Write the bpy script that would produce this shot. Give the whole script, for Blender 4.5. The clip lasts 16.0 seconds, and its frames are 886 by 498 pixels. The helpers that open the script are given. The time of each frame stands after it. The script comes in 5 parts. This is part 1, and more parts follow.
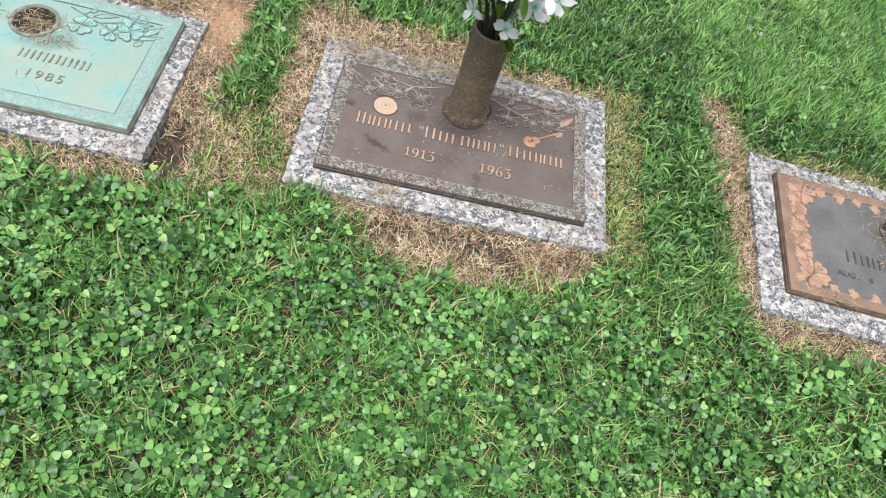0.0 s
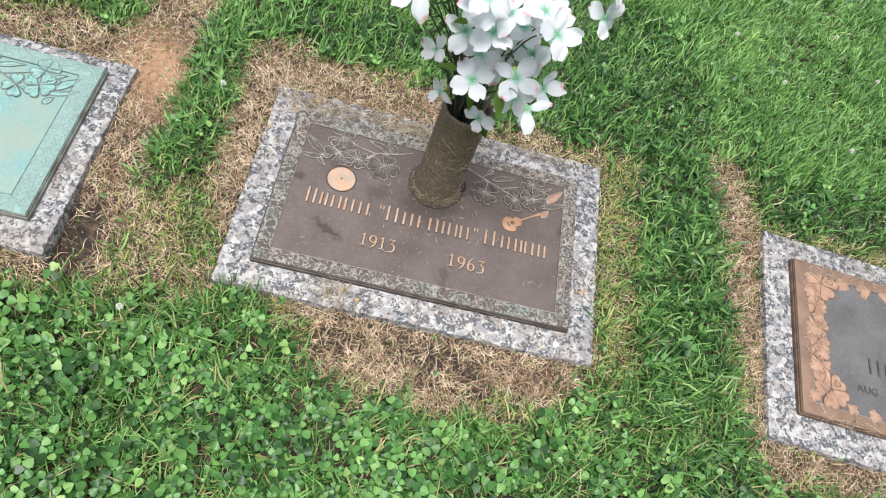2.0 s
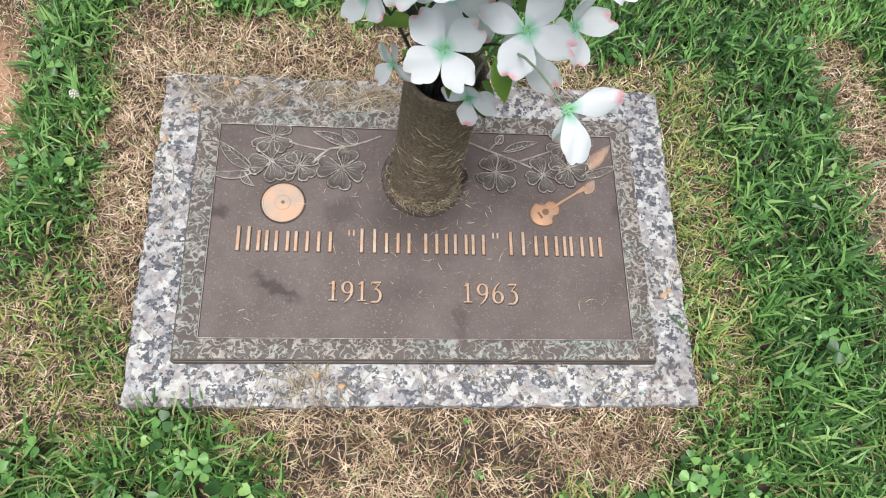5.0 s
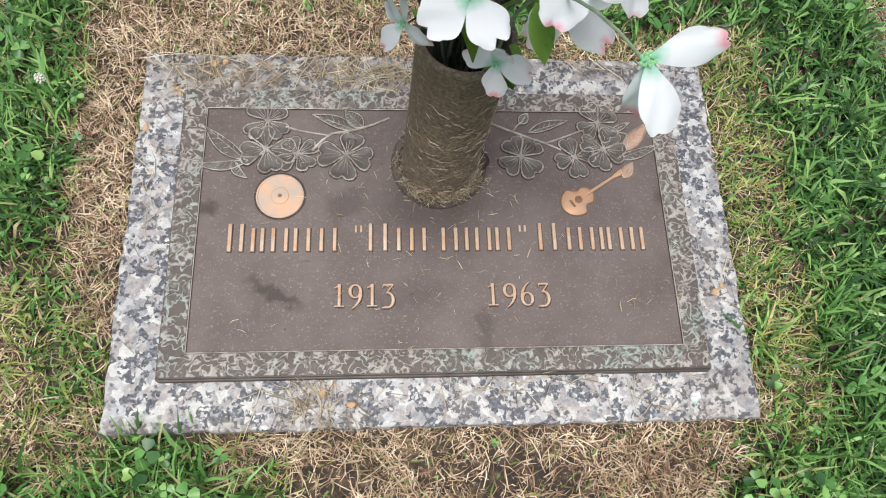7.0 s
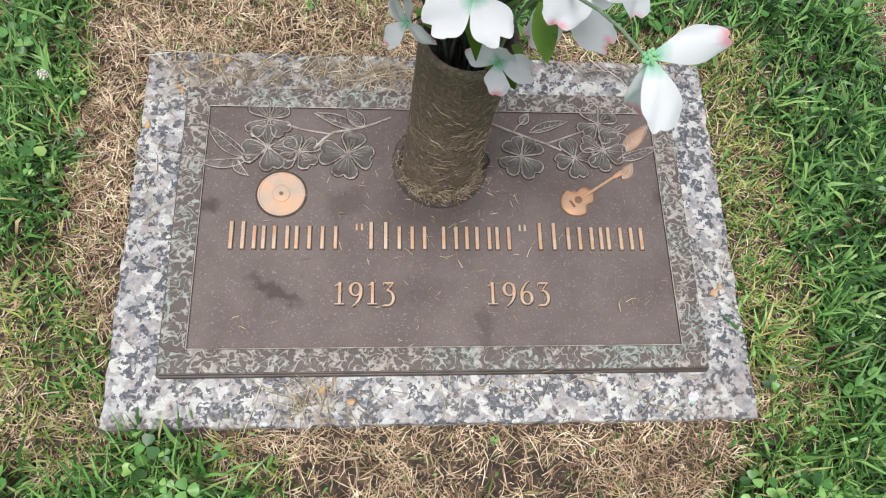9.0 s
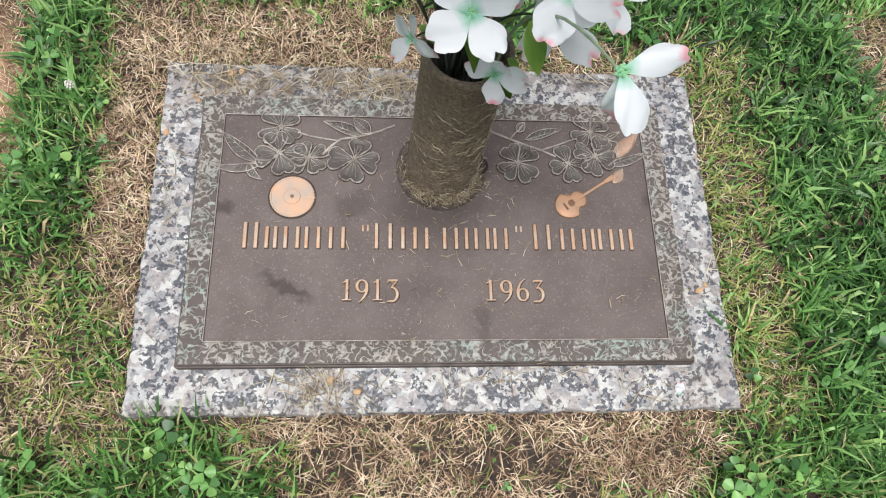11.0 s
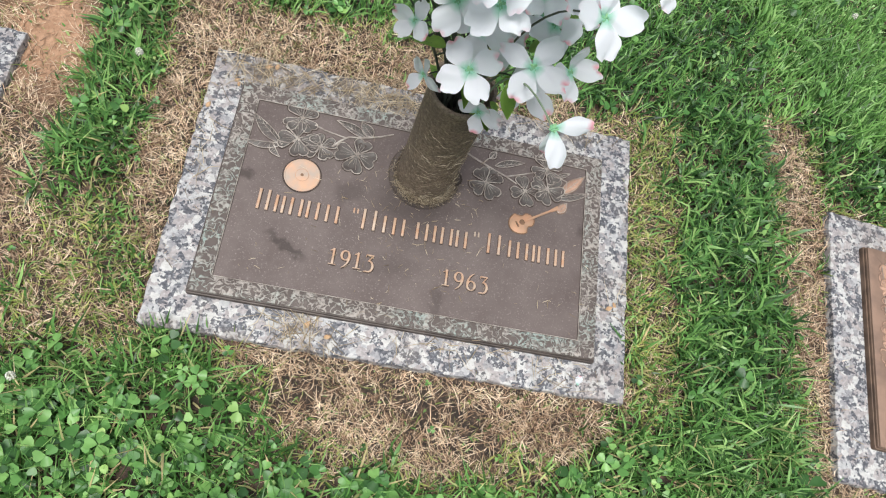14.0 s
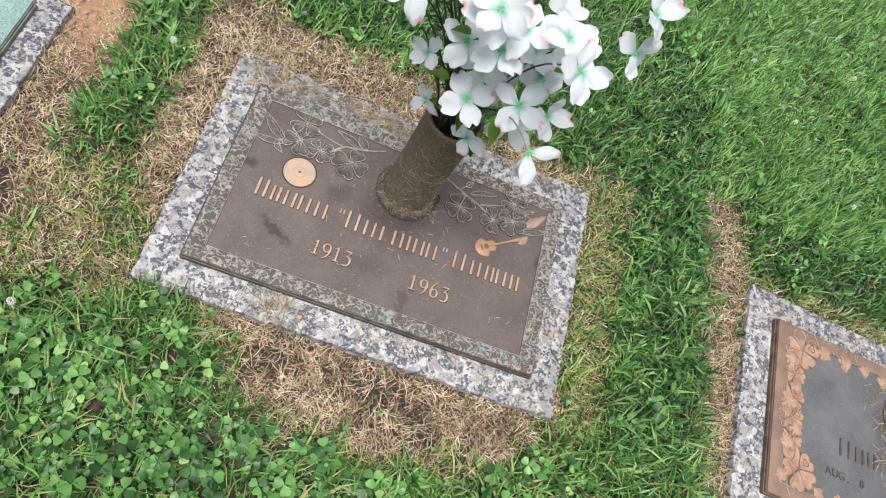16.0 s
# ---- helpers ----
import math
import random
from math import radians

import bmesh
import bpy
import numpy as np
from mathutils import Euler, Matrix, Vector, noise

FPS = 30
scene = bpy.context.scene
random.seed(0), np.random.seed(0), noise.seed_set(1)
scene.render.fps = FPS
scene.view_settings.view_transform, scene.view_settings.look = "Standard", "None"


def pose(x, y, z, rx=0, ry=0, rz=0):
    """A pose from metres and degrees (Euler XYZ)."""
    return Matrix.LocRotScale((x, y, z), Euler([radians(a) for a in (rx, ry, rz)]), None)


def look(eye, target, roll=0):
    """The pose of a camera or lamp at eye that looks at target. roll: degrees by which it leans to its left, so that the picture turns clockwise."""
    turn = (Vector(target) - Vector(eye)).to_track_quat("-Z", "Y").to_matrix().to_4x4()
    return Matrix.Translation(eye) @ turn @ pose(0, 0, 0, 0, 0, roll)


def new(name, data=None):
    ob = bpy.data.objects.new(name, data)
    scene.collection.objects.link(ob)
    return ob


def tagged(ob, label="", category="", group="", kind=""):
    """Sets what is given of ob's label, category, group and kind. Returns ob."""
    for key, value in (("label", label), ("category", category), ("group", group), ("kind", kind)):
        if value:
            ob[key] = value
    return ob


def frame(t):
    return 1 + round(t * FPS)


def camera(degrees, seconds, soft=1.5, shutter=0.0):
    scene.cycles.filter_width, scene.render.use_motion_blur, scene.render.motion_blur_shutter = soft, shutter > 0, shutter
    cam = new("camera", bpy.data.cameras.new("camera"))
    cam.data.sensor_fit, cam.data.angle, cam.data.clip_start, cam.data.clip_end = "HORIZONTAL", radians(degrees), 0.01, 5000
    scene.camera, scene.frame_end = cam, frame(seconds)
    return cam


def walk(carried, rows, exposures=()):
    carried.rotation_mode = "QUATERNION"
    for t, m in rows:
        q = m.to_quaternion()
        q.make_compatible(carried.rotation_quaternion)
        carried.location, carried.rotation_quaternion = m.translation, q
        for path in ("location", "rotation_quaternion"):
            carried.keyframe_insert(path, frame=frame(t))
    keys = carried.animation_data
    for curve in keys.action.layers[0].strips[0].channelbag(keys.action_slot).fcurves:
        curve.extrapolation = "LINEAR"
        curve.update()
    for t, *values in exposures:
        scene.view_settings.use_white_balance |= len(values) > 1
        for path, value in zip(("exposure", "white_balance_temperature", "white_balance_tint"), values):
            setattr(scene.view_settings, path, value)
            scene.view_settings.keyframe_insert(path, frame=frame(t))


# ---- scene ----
cam = camera(66.5, 16.0, soft=1.15)
PATH = [
    (0, (-0.128, -1.085, 1.181), (0.055, 0.013, -0.481), 19.9),
    (0.5, (-0.12, -1.023, 1.17), (0.099, 0.065, -0.494), 21.8),
    (1, (-0.101, -0.903, 1.156), (0.129, 0.159, -0.523), 23.0),
    (1.5, (-0.075, -0.789, 1.158), (0.139, 0.24, -0.544), 23.4),
    (2, (-0.098, -0.713, 1.158), (0.113, 0.273, -0.57), 23.9),
    (2.5, (-0.14, -0.602, 1.141), (0.163, 0.329, -0.603), 27.1),
    (3, (-0.142, -0.529, 1.085), (0.256, 0.206, -0.732), 33.0),
    (3.5, (-0.116, -0.485, 1.047), (0.2, 0.225, -0.796), 29.0),
    (4, (-0.064, -0.437, 0.99), (0.154, 0.262, -0.871), 21.0),
    (4.2, (-0.056, -0.411, 0.963), (0.152, 0.281, -0.901), 19.5),
    (6.3, (-0.061, -0.294, 0.763), (0.116, 0.389, -1.108), 13.0),
    (6.5, (-0.061, -0.293, 0.76), (0.112, 0.377, -1.116), 12.9),
    (7, (-0.059, -0.289, 0.761), (0.105, 0.368, -1.122), 12.9),
    (7.5, (-0.063, -0.29, 0.763), (0.101, 0.373, -1.117), 13.0),
    (8, (-0.061, -0.292, 0.761), (0.107, 0.377, -1.117), 13.3),
    (8.5, (-0.063, -0.291, 0.762), (0.105, 0.375, -1.116), 13.4),
    (9, (-0.062, -0.294, 0.763), (0.108, 0.369, -1.116), 13.7),
    (11.5, (-0.067, -0.335, 0.832), (0.1, 0.363, -1.035), 13.0),
    (12, (-0.062, -0.35, 0.866), (0.107, 0.353, -0.999), 13.2),
    (12.5, (-0.058, -0.363, 0.899), (0.108, 0.344, -0.965), 12.9),
    (13, (-0.073, -0.382, 0.928), (0.117, 0.331, -0.932), 16.5),
    (13.5, (-0.084, -0.407, 0.955), (0.143, 0.317, -0.895), 23.4),
    (14, (-0.094, -0.433, 0.982), (0.181, 0.317, -0.852), 29.5),
    (14.5, (-0.101, -0.463, 1.006), (0.211, 0.315, -0.81), 34.1),
    (15, (-0.109, -0.496, 1.038), (0.228, 0.324, -0.755), 37.0),
    (15.5, (-0.11, -0.518, 1.055), (0.247, 0.343, -0.715), 38.8),
    (16, (-0.119, -0.542, 1.07), (0.24, 0.356, -0.681), 40.0),
]
EXPOSURE = ((0, 0.57), (0.5, 0.63), (1.2, 0.58), (2, 0.50), (3, 0.47), (7, 0.40), (9, 0.37), (16, 0.37))
walk(cam, [(t, look(eye, target, roll)) for t, eye, target, roll in PATH], EXPOSURE)

# ---- world, sun, exposure ----
SUN_EL, SUN_AZ = radians(77), radians(208)
world = bpy.data.worlds.new("overcast_sky")
scene.world = world
world.use_nodes = True
wn = world.node_tree.nodes
sky = wn.new("ShaderNodeTexSky")
sky.sky_type, sky.sun_disc = "NISHITA", False
sky.sun_elevation, sky.sun_rotation = SUN_EL, SUN_AZ
sky.air_density, sky.dust_density = 1.0, 4.0
hue = wn.new("ShaderNodeHueSaturation")
hue.inputs["Saturation"].default_value = 0.5
world.node_tree.links.new(sky.outputs[0], hue.inputs["Color"])
world.node_tree.links.new(hue.outputs[0], wn["Background"].inputs[0])
wn["Background"].inputs[1].default_value = 0.085
sun = new("sun", bpy.data.lights.new("sun", "SUN"))
sun.data.energy, sun.data.angle, sun.data.color = 2.8, radians(30), (1.0, 0.99, 0.99)
away = Vector((math.sin(SUN_AZ) * math.cos(SUN_EL), math.cos(SUN_AZ) * math.cos(SUN_EL), math.sin(SUN_EL)))
sun.matrix_world = look(away * 20, (0, 0, 0))


# ---- materials ----
class Mat:
    """A small node builder round one Principled shader."""

    def __init__(self, name, rough=0.6, metal=0.0, spec=0.5):
        self.m = bpy.data.materials.new(name)
        self.m.use_nodes = True
        self.t = self.m.node_tree
        self.b = self.t.nodes["Principled BSDF"]
        self.b.inputs["Roughness"].default_value = rough
        self.b.inputs["Metallic"].default_value = metal
        self.b.inputs["Specular IOR Level"].default_value = spec
        self.co = self.t.nodes.new("ShaderNodeTexCoord").outputs["Object"]

    def link(self, a, b):
        self.t.links.new(a, b)

    def noise(self, scale, detail=3.0, rough=0.55, distort=0.0, at=None):
        n = self.t.nodes.new("ShaderNodeTexNoise")
        n.inputs["Scale"].default_value, n.inputs["Detail"].default_value = scale, detail
        n.inputs["Roughness"].default_value, n.inputs["Distortion"].default_value = rough, distort
        self.link(at or self.co, n.inputs["Vector"])
        return n.outputs["Fac"]

    def voronoi(self, scale, out="Color", feature="F1", at=None):
        n = self.t.nodes.new("ShaderNodeTexVoronoi")
        n.feature = feature
        n.inputs["Scale"].default_value = scale
        self.link(at or self.co, n.inputs["Vector"])
        return n.outputs[out]

    def warp(self, scale, amount):
        n = self.t.nodes.new("ShaderNodeTexNoise")
        n.inputs["Scale"].default_value, n.inputs["Detail"].default_value = scale, 2.0
        self.link(self.co, n.inputs["Vector"])
        v = self.t.nodes.new("ShaderNodeVectorMath")
        v.operation = "MULTIPLY_ADD"
        v.inputs[1].default_value = (amount,) * 3
        self.link(n.outputs["Color"], v.inputs[0])
        self.link(self.co, v.inputs[2])
        return v.outputs[0]

    def ramp(self, fac, stops, hard=False):
        r = self.t.nodes.new("ShaderNodeValToRGB")
        e = r.color_ramp.elements
        while len(e) < len(stops):
            e.new(0.5)
        for k, (p, c) in zip(e, stops):
            k.position = p
            k.color = (*c, 1) if len(c) == 3 else c
        r.color_ramp.interpolation = "CONSTANT" if hard else "LINEAR"
        self.link(fac, r.inputs[0])
        return r.outputs[0]

    def step(self, fac, lo, hi):
        n = self.t.nodes.new("ShaderNodeMapRange")
        n.inputs[1].default_value, n.inputs[2].default_value = lo, hi
        self.link(fac, n.inputs[0])
        return n.outputs[0]

    def mix(self, fac, a, b, kind="MIX"):
        n = self.t.nodes.new("ShaderNodeMix")
        n.data_type, n.blend_type = "RGBA", kind
        for sock, v in ((n.inputs[0], fac), (n.inputs[6], a), (n.inputs[7], b)):
            if isinstance(v, (int, float)):
                sock.default_value = v
            elif isinstance(v, tuple):
                sock.default_value = (*v, 1)
            else:
                self.link(v, sock)
        return n.outputs[2]

    def maths(self, op, a, b=0.0):
        n = self.t.nodes.new("ShaderNodeMath")
        n.operation = op
        for sock, v in zip(n.inputs, (a, b)):
            if isinstance(v, (int, float)):
                sock.default_value = v
            else:
                self.link(v, sock)
        return n.outputs[0]

    def axis(self, which):
        n = self.t.nodes.new("ShaderNodeSeparateXYZ")
        self.link(self.co, n.inputs[0])
        return n.outputs[which]

    def island(self):
        return self.t.nodes.new("ShaderNodeNewGeometry").outputs["Random Per Island"]

    def one(self):
        return self.t.nodes.new("ShaderNodeObjectInfo").outputs["Random"]

    def blob(self, x, y, rx, ry, turn=0.0):
        """1 in an oval of the object's plane, 0 outside, with a ragged rim."""
        m = self.t.nodes.new("ShaderNodeMapping")
        m.vector_type = "TEXTURE"
        m.inputs["Location"].default_value = (x, y, 0)
        m.inputs["Rotation"].default_value = (0, 0, radians(turn))
        m.inputs["Scale"].default_value = (rx, ry, 1000)
        self.link(self.warp(85, 0.024), m.inputs[0])
        g = self.t.nodes.new("ShaderNodeVectorMath")
        g.operation = "LENGTH"
        self.link(m.outputs[0], g.inputs[0])
        return self.step(g.outputs["Value"], 1.15, 0.5)

    def colour(self, c):
        if isinstance(c, tuple):
            self.b.inputs["Base Color"].default_value = (*c, 1)
        else:
            self.link(c, self.b.inputs["Base Color"])
        return self

    def bump(self, h, strength=0.3, dist=0.002):
        n = self.t.nodes.new("ShaderNodeBump")
        n.inputs["Strength"].default_value, n.inputs["Distance"].default_value = strength, dist
        self.link(h, n.inputs["Height"])
        self.link(n.outputs[0], self.b.inputs["Normal"])
        return self

    def rough(self, r):
        self.link(r, self.b.inputs["Roughness"])
        return self

    def thin(self, weight):
        """Lets light through a leaf or petal."""
        self.b.inputs["Subsurface Weight"].default_value = 0
        tr = self.t.nodes.new("ShaderNodeBsdfTranslucent")
        mx = self.t.nodes.new("ShaderNodeMixShader")
        mx.inputs[0].default_value = weight
        src = self.b.inputs["Base Color"]
        if src.is_linked:
            self.link(src.links[0].from_socket, tr.inputs[0])
        else:
            tr.inputs[0].default_value = src.default_value
        self.link(self.b.outputs[0], mx.inputs[1])
        self.link(tr.outputs[0], mx.inputs[2])
        self.link(mx.outputs[0], self.t.nodes["Material Output"].inputs[0])
        return self


def granite(name, warm, dirt=()):
    """Large pale feldspar grains, lilac-grey ones between, clusters of blue-black mica."""
    k = Mat(name, 0.6, 0, 0.35)
    w = k.warp(75, 0.016)
    cell = k.maths("FRACT", k.maths("MULTIPLY", k.voronoi(102, at=w), 3.7))
    c = k.ramp(cell, [(0.0, (0.60, 0.60, 0.565)), (0.20, (0.43, 0.44, 0.44)), (0.38, (0.285, 0.25, 0.245)), (0.58, (0.345, 0.31, 0.30)), (0.74, (0.21, 0.215, 0.23)), (0.90, (0.54, 0.545, 0.525))], True)
    c = k.mix(0.42, c, k.ramp(k.noise(170, 4, 0.65), [(0.3, (0.15, 0.15, 0.16)), (0.5, (0.33, 0.325, 0.32)), (0.7, (0.62, 0.615, 0.59))]))
    wf = k.warp(170, 0.007)
    grain = k.maths("FRACT", k.maths("MULTIPLY", k.voronoi(260, at=wf), 5.3))
    here = k.step(k.noise(62, 2, 0.5, 0.4), 0.45, 0.58)
    dark = k.step(k.maths("ADD", grain, k.maths("MULTIPLY", here, 0.70)), 0.90, 1.0)
    deep = k.ramp(k.noise(240, 2), [(0.35, (0.032, 0.036, 0.048)), (0.55, (0.085, 0.092, 0.108)), (0.72, (0.20, 0.205, 0.22))])
    c = k.mix(k.maths("MULTIPLY", dark, 0.94), c, deep)
    c = k.mix(k.maths("MULTIPLY", k.step(k.noise(9, 4), 0.5, 0.75), warm), c, (0.27, 0.21, 0.155))
    c = k.mix(k.maths("MULTIPLY", k.step(k.noise(500, 2), 0.58, 0.72), 0.3), c, (0.2, 0.18, 0.155))
    for x, y, rx, ry, deepness in dirt:
        c = k.mix(k.maths("MULTIPLY", k.maths("MULTIPLY", k.blob(x, y, rx, ry), deepness), k.step(k.noise(50, 4), 0.35, 0.6)), c, (0.115, 0.09, 0.065))
    return k.colour(c).bump(k.noise(300, 3), 0.25, 0.001).m


M_GRANITE = granite("speckled_granite", 0.25)
M_GRANITE_A = granite("soiled_speckled_granite", 0.3, ((-0.14, 0.215, 0.24, 0.03, 0.75), (-0.27, -0.222, 0.09, 0.016, 0.7), (-0.12, -0.205, 0.05, 0.03, 0.4), (0.2, 0.225, 0.16, 0.014, 0.4)))
M_GRANITE_B = granite("dusty_granite", 0.5)


def bronze_panel(name, base, dusty, stains=(), metal=0.25, rough=0.5, grime=None):
    k = Mat(name, rough, metal * 0.3, 0.25)
    c = k.mix(k.step(k.noise(14, 5, 0.6), 0.35, 0.7), base, dusty)
    c = k.mix(k.maths("MULTIPLY", k.step(k.noise(420, 2), 0.60, 0.72), 0.7), c, tuple(min(1, 1.5 * v + 0.09) for v in base))
    c = k.mix(k.maths("MULTIPLY", k.step(k.noise(70, 5, 0.7), 0.56, 0.72), 0.35), c, tuple(1.25 * v + 0.05 for v in base))
    c = k.mix(k.maths("MULTIPLY", k.step(k.noise(150, 3, 0.7, 0.6), 0.67, 0.74), 0.55), c, tuple(min(1, 1.5 * v + 0.12) for v in base))
    if grime:
        c = k.mix(k.maths("MULTIPLY", k.step(k.noise(7, 5, 0.6), 0.46, 0.68), 0.45), c, grime)
        c = k.mix(k.maths("MULTIPLY", k.step(k.noise(45, 5, 0.7), 0.55, 0.7), 0.4), c, grime)
    for x, y, rx, ry, turn, deep in stains:
        c = k.mix(k.maths("MULTIPLY", k.blob(x, y, rx, ry, turn), deep), c, tuple(v * 0.42 for v in base))
    k.colour(c).bump(k.noise(500, 3), 0.35, 0.0008)
    return k.rough(k.step(k.noise(30, 4), -1.6, 1.5)).m


STAINS = ((-0.172, -0.072, 0.038, 0.009, -28, 0.75), (0.0, 0.035, 0.07, 0.045, 0, 0.5), (-0.095, 0.035, 0.03, 0.02, 30, 0.4), (-0.253, 0.03, 0.016, 0.009, 0, 0.7),
          (0.02, -0.02, 0.05, 0.03, 0, 0.3), (0.062, -0.118, 0.009, 0.03, 8, 0.4), (0.285, 0.045, 0.012, 0.012, 0, 0.5), (-0.02, -0.075, 0.06, 0.02, 10, 0.25))
M_PANEL = bronze_panel("brown_bronze_panel", (0.112, 0.089, 0.081), (0.158, 0.130, 0.119), STAINS)
M_PANEL_GREY = bronze_panel("grey_bronze_panel", (0.105, 0.103, 0.104), (0.155, 0.154, 0.155), ((0.0, 0.06, 0.06, 0.05, 0, 0.5),), 0.2)
M_PANEL_GREEN = bronze_panel("verdigris_panel", (0.20, 0.365, 0.35), (0.30, 0.40, 0.335), ((0.07, 0.03, 0.07, 0.03, 10, 0.45), (-0.12, 0.02, 0.05, 0.03, 0, 0.4)), 0.0, 0.6, (0.30, 0.33, 0.27))


def bronze_border(name, base, vein, fresh, amount=0.55):
    """Cast worm-track texture, pale with wear and verdigris on its ridges."""
    k = Mat(name, 0.62, 0.05, 0.3)
    w = k.warp(60, 0.012)
    n = k.noise(88, 1.5, 0.45, 0.9, at=w)
    ridge = k.step(k.maths("ABSOLUTE", k.maths("SUBTRACT", n, 0.5)), 0.085, 0.030)
    ridge = k.maths("MULTIPLY", ridge, k.step(k.noise(120, 2), 0.30, 0.44))
    v = k.mix(k.step(k.noise(13, 3), 0.44, 0.62), vein, fresh)
    v = k.mix(k.step(k.noise(260, 3), 0.4, 0.65), v, tuple(u * 0.75 for u in vein))
    blot = k.maths("MULTIPLY", k.step(k.noise(210, 3, 0.6), amount + 0.05, amount + 0.14), k.step(k.noise(24, 3), 0.45, 0.65))
    both = k.maths("MAXIMUM", ridge, k.maths("MULTIPLY", blot, 0.7))
    c = k.mix(k.maths("MULTIPLY", both, 0.92), k.mix(k.noise(40, 3), base, tuple(u * 1.5 for u in base)), v)
    return k.colour(c).bump(both, 0.7, 0.002).m


M_BORDER = bronze_border("patinated_border", (0.085, 0.070, 0.062), (0.40, 0.365, 0.325), (0.31, 0.40, 0.36), 0.44)
M_BORDER_GREEN = bronze_border("verdigris_border", (0.215, 0.325, 0.30), (0.30, 0.41, 0.37), (0.31, 0.42, 0.38), 0.6)


def plain(name, a, b, scale=60, rough=0.55, metal=0.0, bump=0.2, fine=400):
    k = Mat(name, rough, metal * 0.5, 0.3)
    c = k.mix(k.step(k.noise(scale, 4), 0.35, 0.65), a, b)
    return k.colour(c).bump(k.noise(fine, 3), bump, 0.0006).m


# dark bronze, darkened further to paint the shadow gap under the plaque
M_EDGE = plain("dark_bronze_shaded_edge", (0.055, 0.044, 0.038), (0.105, 0.085, 0.073), 40, 0.5, 0.2)
M_EDGE_VINE = plain("brown_bronze_edge", (0.10, 0.068, 0.05), (0.19, 0.125, 0.088), 40, 0.5, 0.2)
M_EDGE_GREEN = plain("verdigris_edge", (0.14, 0.135, 0.11), (0.27, 0.31, 0.265), 40, 0.6)
M_RELIEF = plain("cast_bronze_relief", (0.080, 0.065, 0.058), (0.125, 0.118, 0.106), 55, 0.5, 0.2)
# pale raised lines: the highlights on the relief's rims, put into colour
M_RELIEF_LINE = plain("highlighted_relief_edge", (0.22, 0.185, 0.16), (0.48, 0.44, 0.385), 75, 0.5, 0.2)
M_RELIEF_GREEN = plain("verdigris_relief", (0.22, 0.42, 0.40), (0.30, 0.47, 0.43), 60, 0.6)
M_LINE_GREEN = plain("dark_verdigris_line", (0.11, 0.14, 0.12), (0.2, 0.26, 0.23), 60, 0.6)
M_COPPER = plain("rubbed_copper", (0.50, 0.28, 0.165), (0.40, 0.26, 0.17), 45, 0.5, 0.25)
M_COPPER_PALE = plain("pale_copper", (0.40, 0.34, 0.285), (0.58, 0.36, 0.235), 34, 0.6, 0.15)
M_LETTER = plain("worn_copper_letter", (0.50, 0.40, 0.31), (0.46, 0.27, 0.165), 55, 0.5, 0.2)
M_COPPER_DARK = plain("dark_copper_groove", (0.16, 0.095, 0.06), (0.24, 0.14, 0.08), 45, 0.5, 0.25)
M_VINE = plain("orange_bronze_vine", (0.46, 0.29, 0.20), (0.33, 0.205, 0.145), 50, 0.55, 0.1)
M_VINE_FLAT = plain("orange_bronze_border", (0.28, 0.185, 0.133), (0.20, 0.135, 0.10), 30, 0.55, 0.15)
# near-black: the record's groove, and shade painted round letters and reliefs
M_GROOVE_SHADE = plain("groove_and_relief_shade", (0.035, 0.025, 0.02), (0.07, 0.05, 0.04), 60, 0.6, 0.0)
M_LETTER_DARK = plain("dark_cast_letter", (0.07, 0.065, 0.062), (0.12, 0.11, 0.1), 60, 0.5, 0.2)


def vase_material():
    k = Mat("weathered_bronze_vase", 0.65, 0.15)
    n = k.noise(260, 5, 0.65)
    c = k.ramp(n, [(0.3, (0.075, 0.058, 0.041)), (0.45, (0.17, 0.133, 0.093)), (0.57, (0.255, 0.20, 0.143)), (0.69, (0.40, 0.33, 0.24))])
    c = k.mix(k.maths("MULTIPLY", k.step(k.noise(22, 4), 0.46, 0.66), 0.55), c, (0.12, 0.095, 0.072))
    return k.colour(c).bump(n, 0.6, 0.002).m


M_VASE = vase_material()
M_DARK = plain("dark_hollow", (0.012, 0.011, 0.010), (0.03, 0.026, 0.022), 60, 0.8)


def blade_material(name, stops, thin=0.12, rough=0.5, patch=0.25, scale=7, tones=((0.56, 0.60, 0.45), (1.30, 1.16, 1.02))):
    k = Mat(name, rough - 0.06, 0, 0.5)
    c = k.ramp(k.island(), stops)
    where = k.maths("ADD", k.maths("MULTIPLY", k.noise(scale, 4), 0.6), k.maths("MULTIPLY", k.noise(scale * 5.3, 2), 0.4))
    big = k.ramp(where, [(0.38, tones[0]), (0.62, tones[1])])
    c = k.mix(patch * 3, c, big, "MULTIPLY")
    return k.colour(c).thin(thin).m


M_GRASS = blade_material("green_grass", [(0.0, (0.022, 0.065, 0.014)), (0.3, (0.070, 0.195, 0.046)), (0.6, (0.175, 0.40, 0.112)), (0.86, (0.30, 0.53, 0.19)), (0.93, (0.48, 0.45, 0.24)), (1.0, (0.52, 0.44, 0.27))])
M_LAWN = blade_material("fresh_lawn_grass", [(0.0, (0.03, 0.085, 0.018)), (0.3, (0.10, 0.255, 0.06)), (0.65, (0.20, 0.44, 0.125)), (1.0, (0.34, 0.58, 0.22))], 0.2)
M_CRAB = blade_material("broad_grass", [(0.0, (0.025, 0.078, 0.022)), (0.35, (0.08, 0.215, 0.056)), (0.7, (0.165, 0.36, 0.105)), (1.0, (0.30, 0.50, 0.18))])
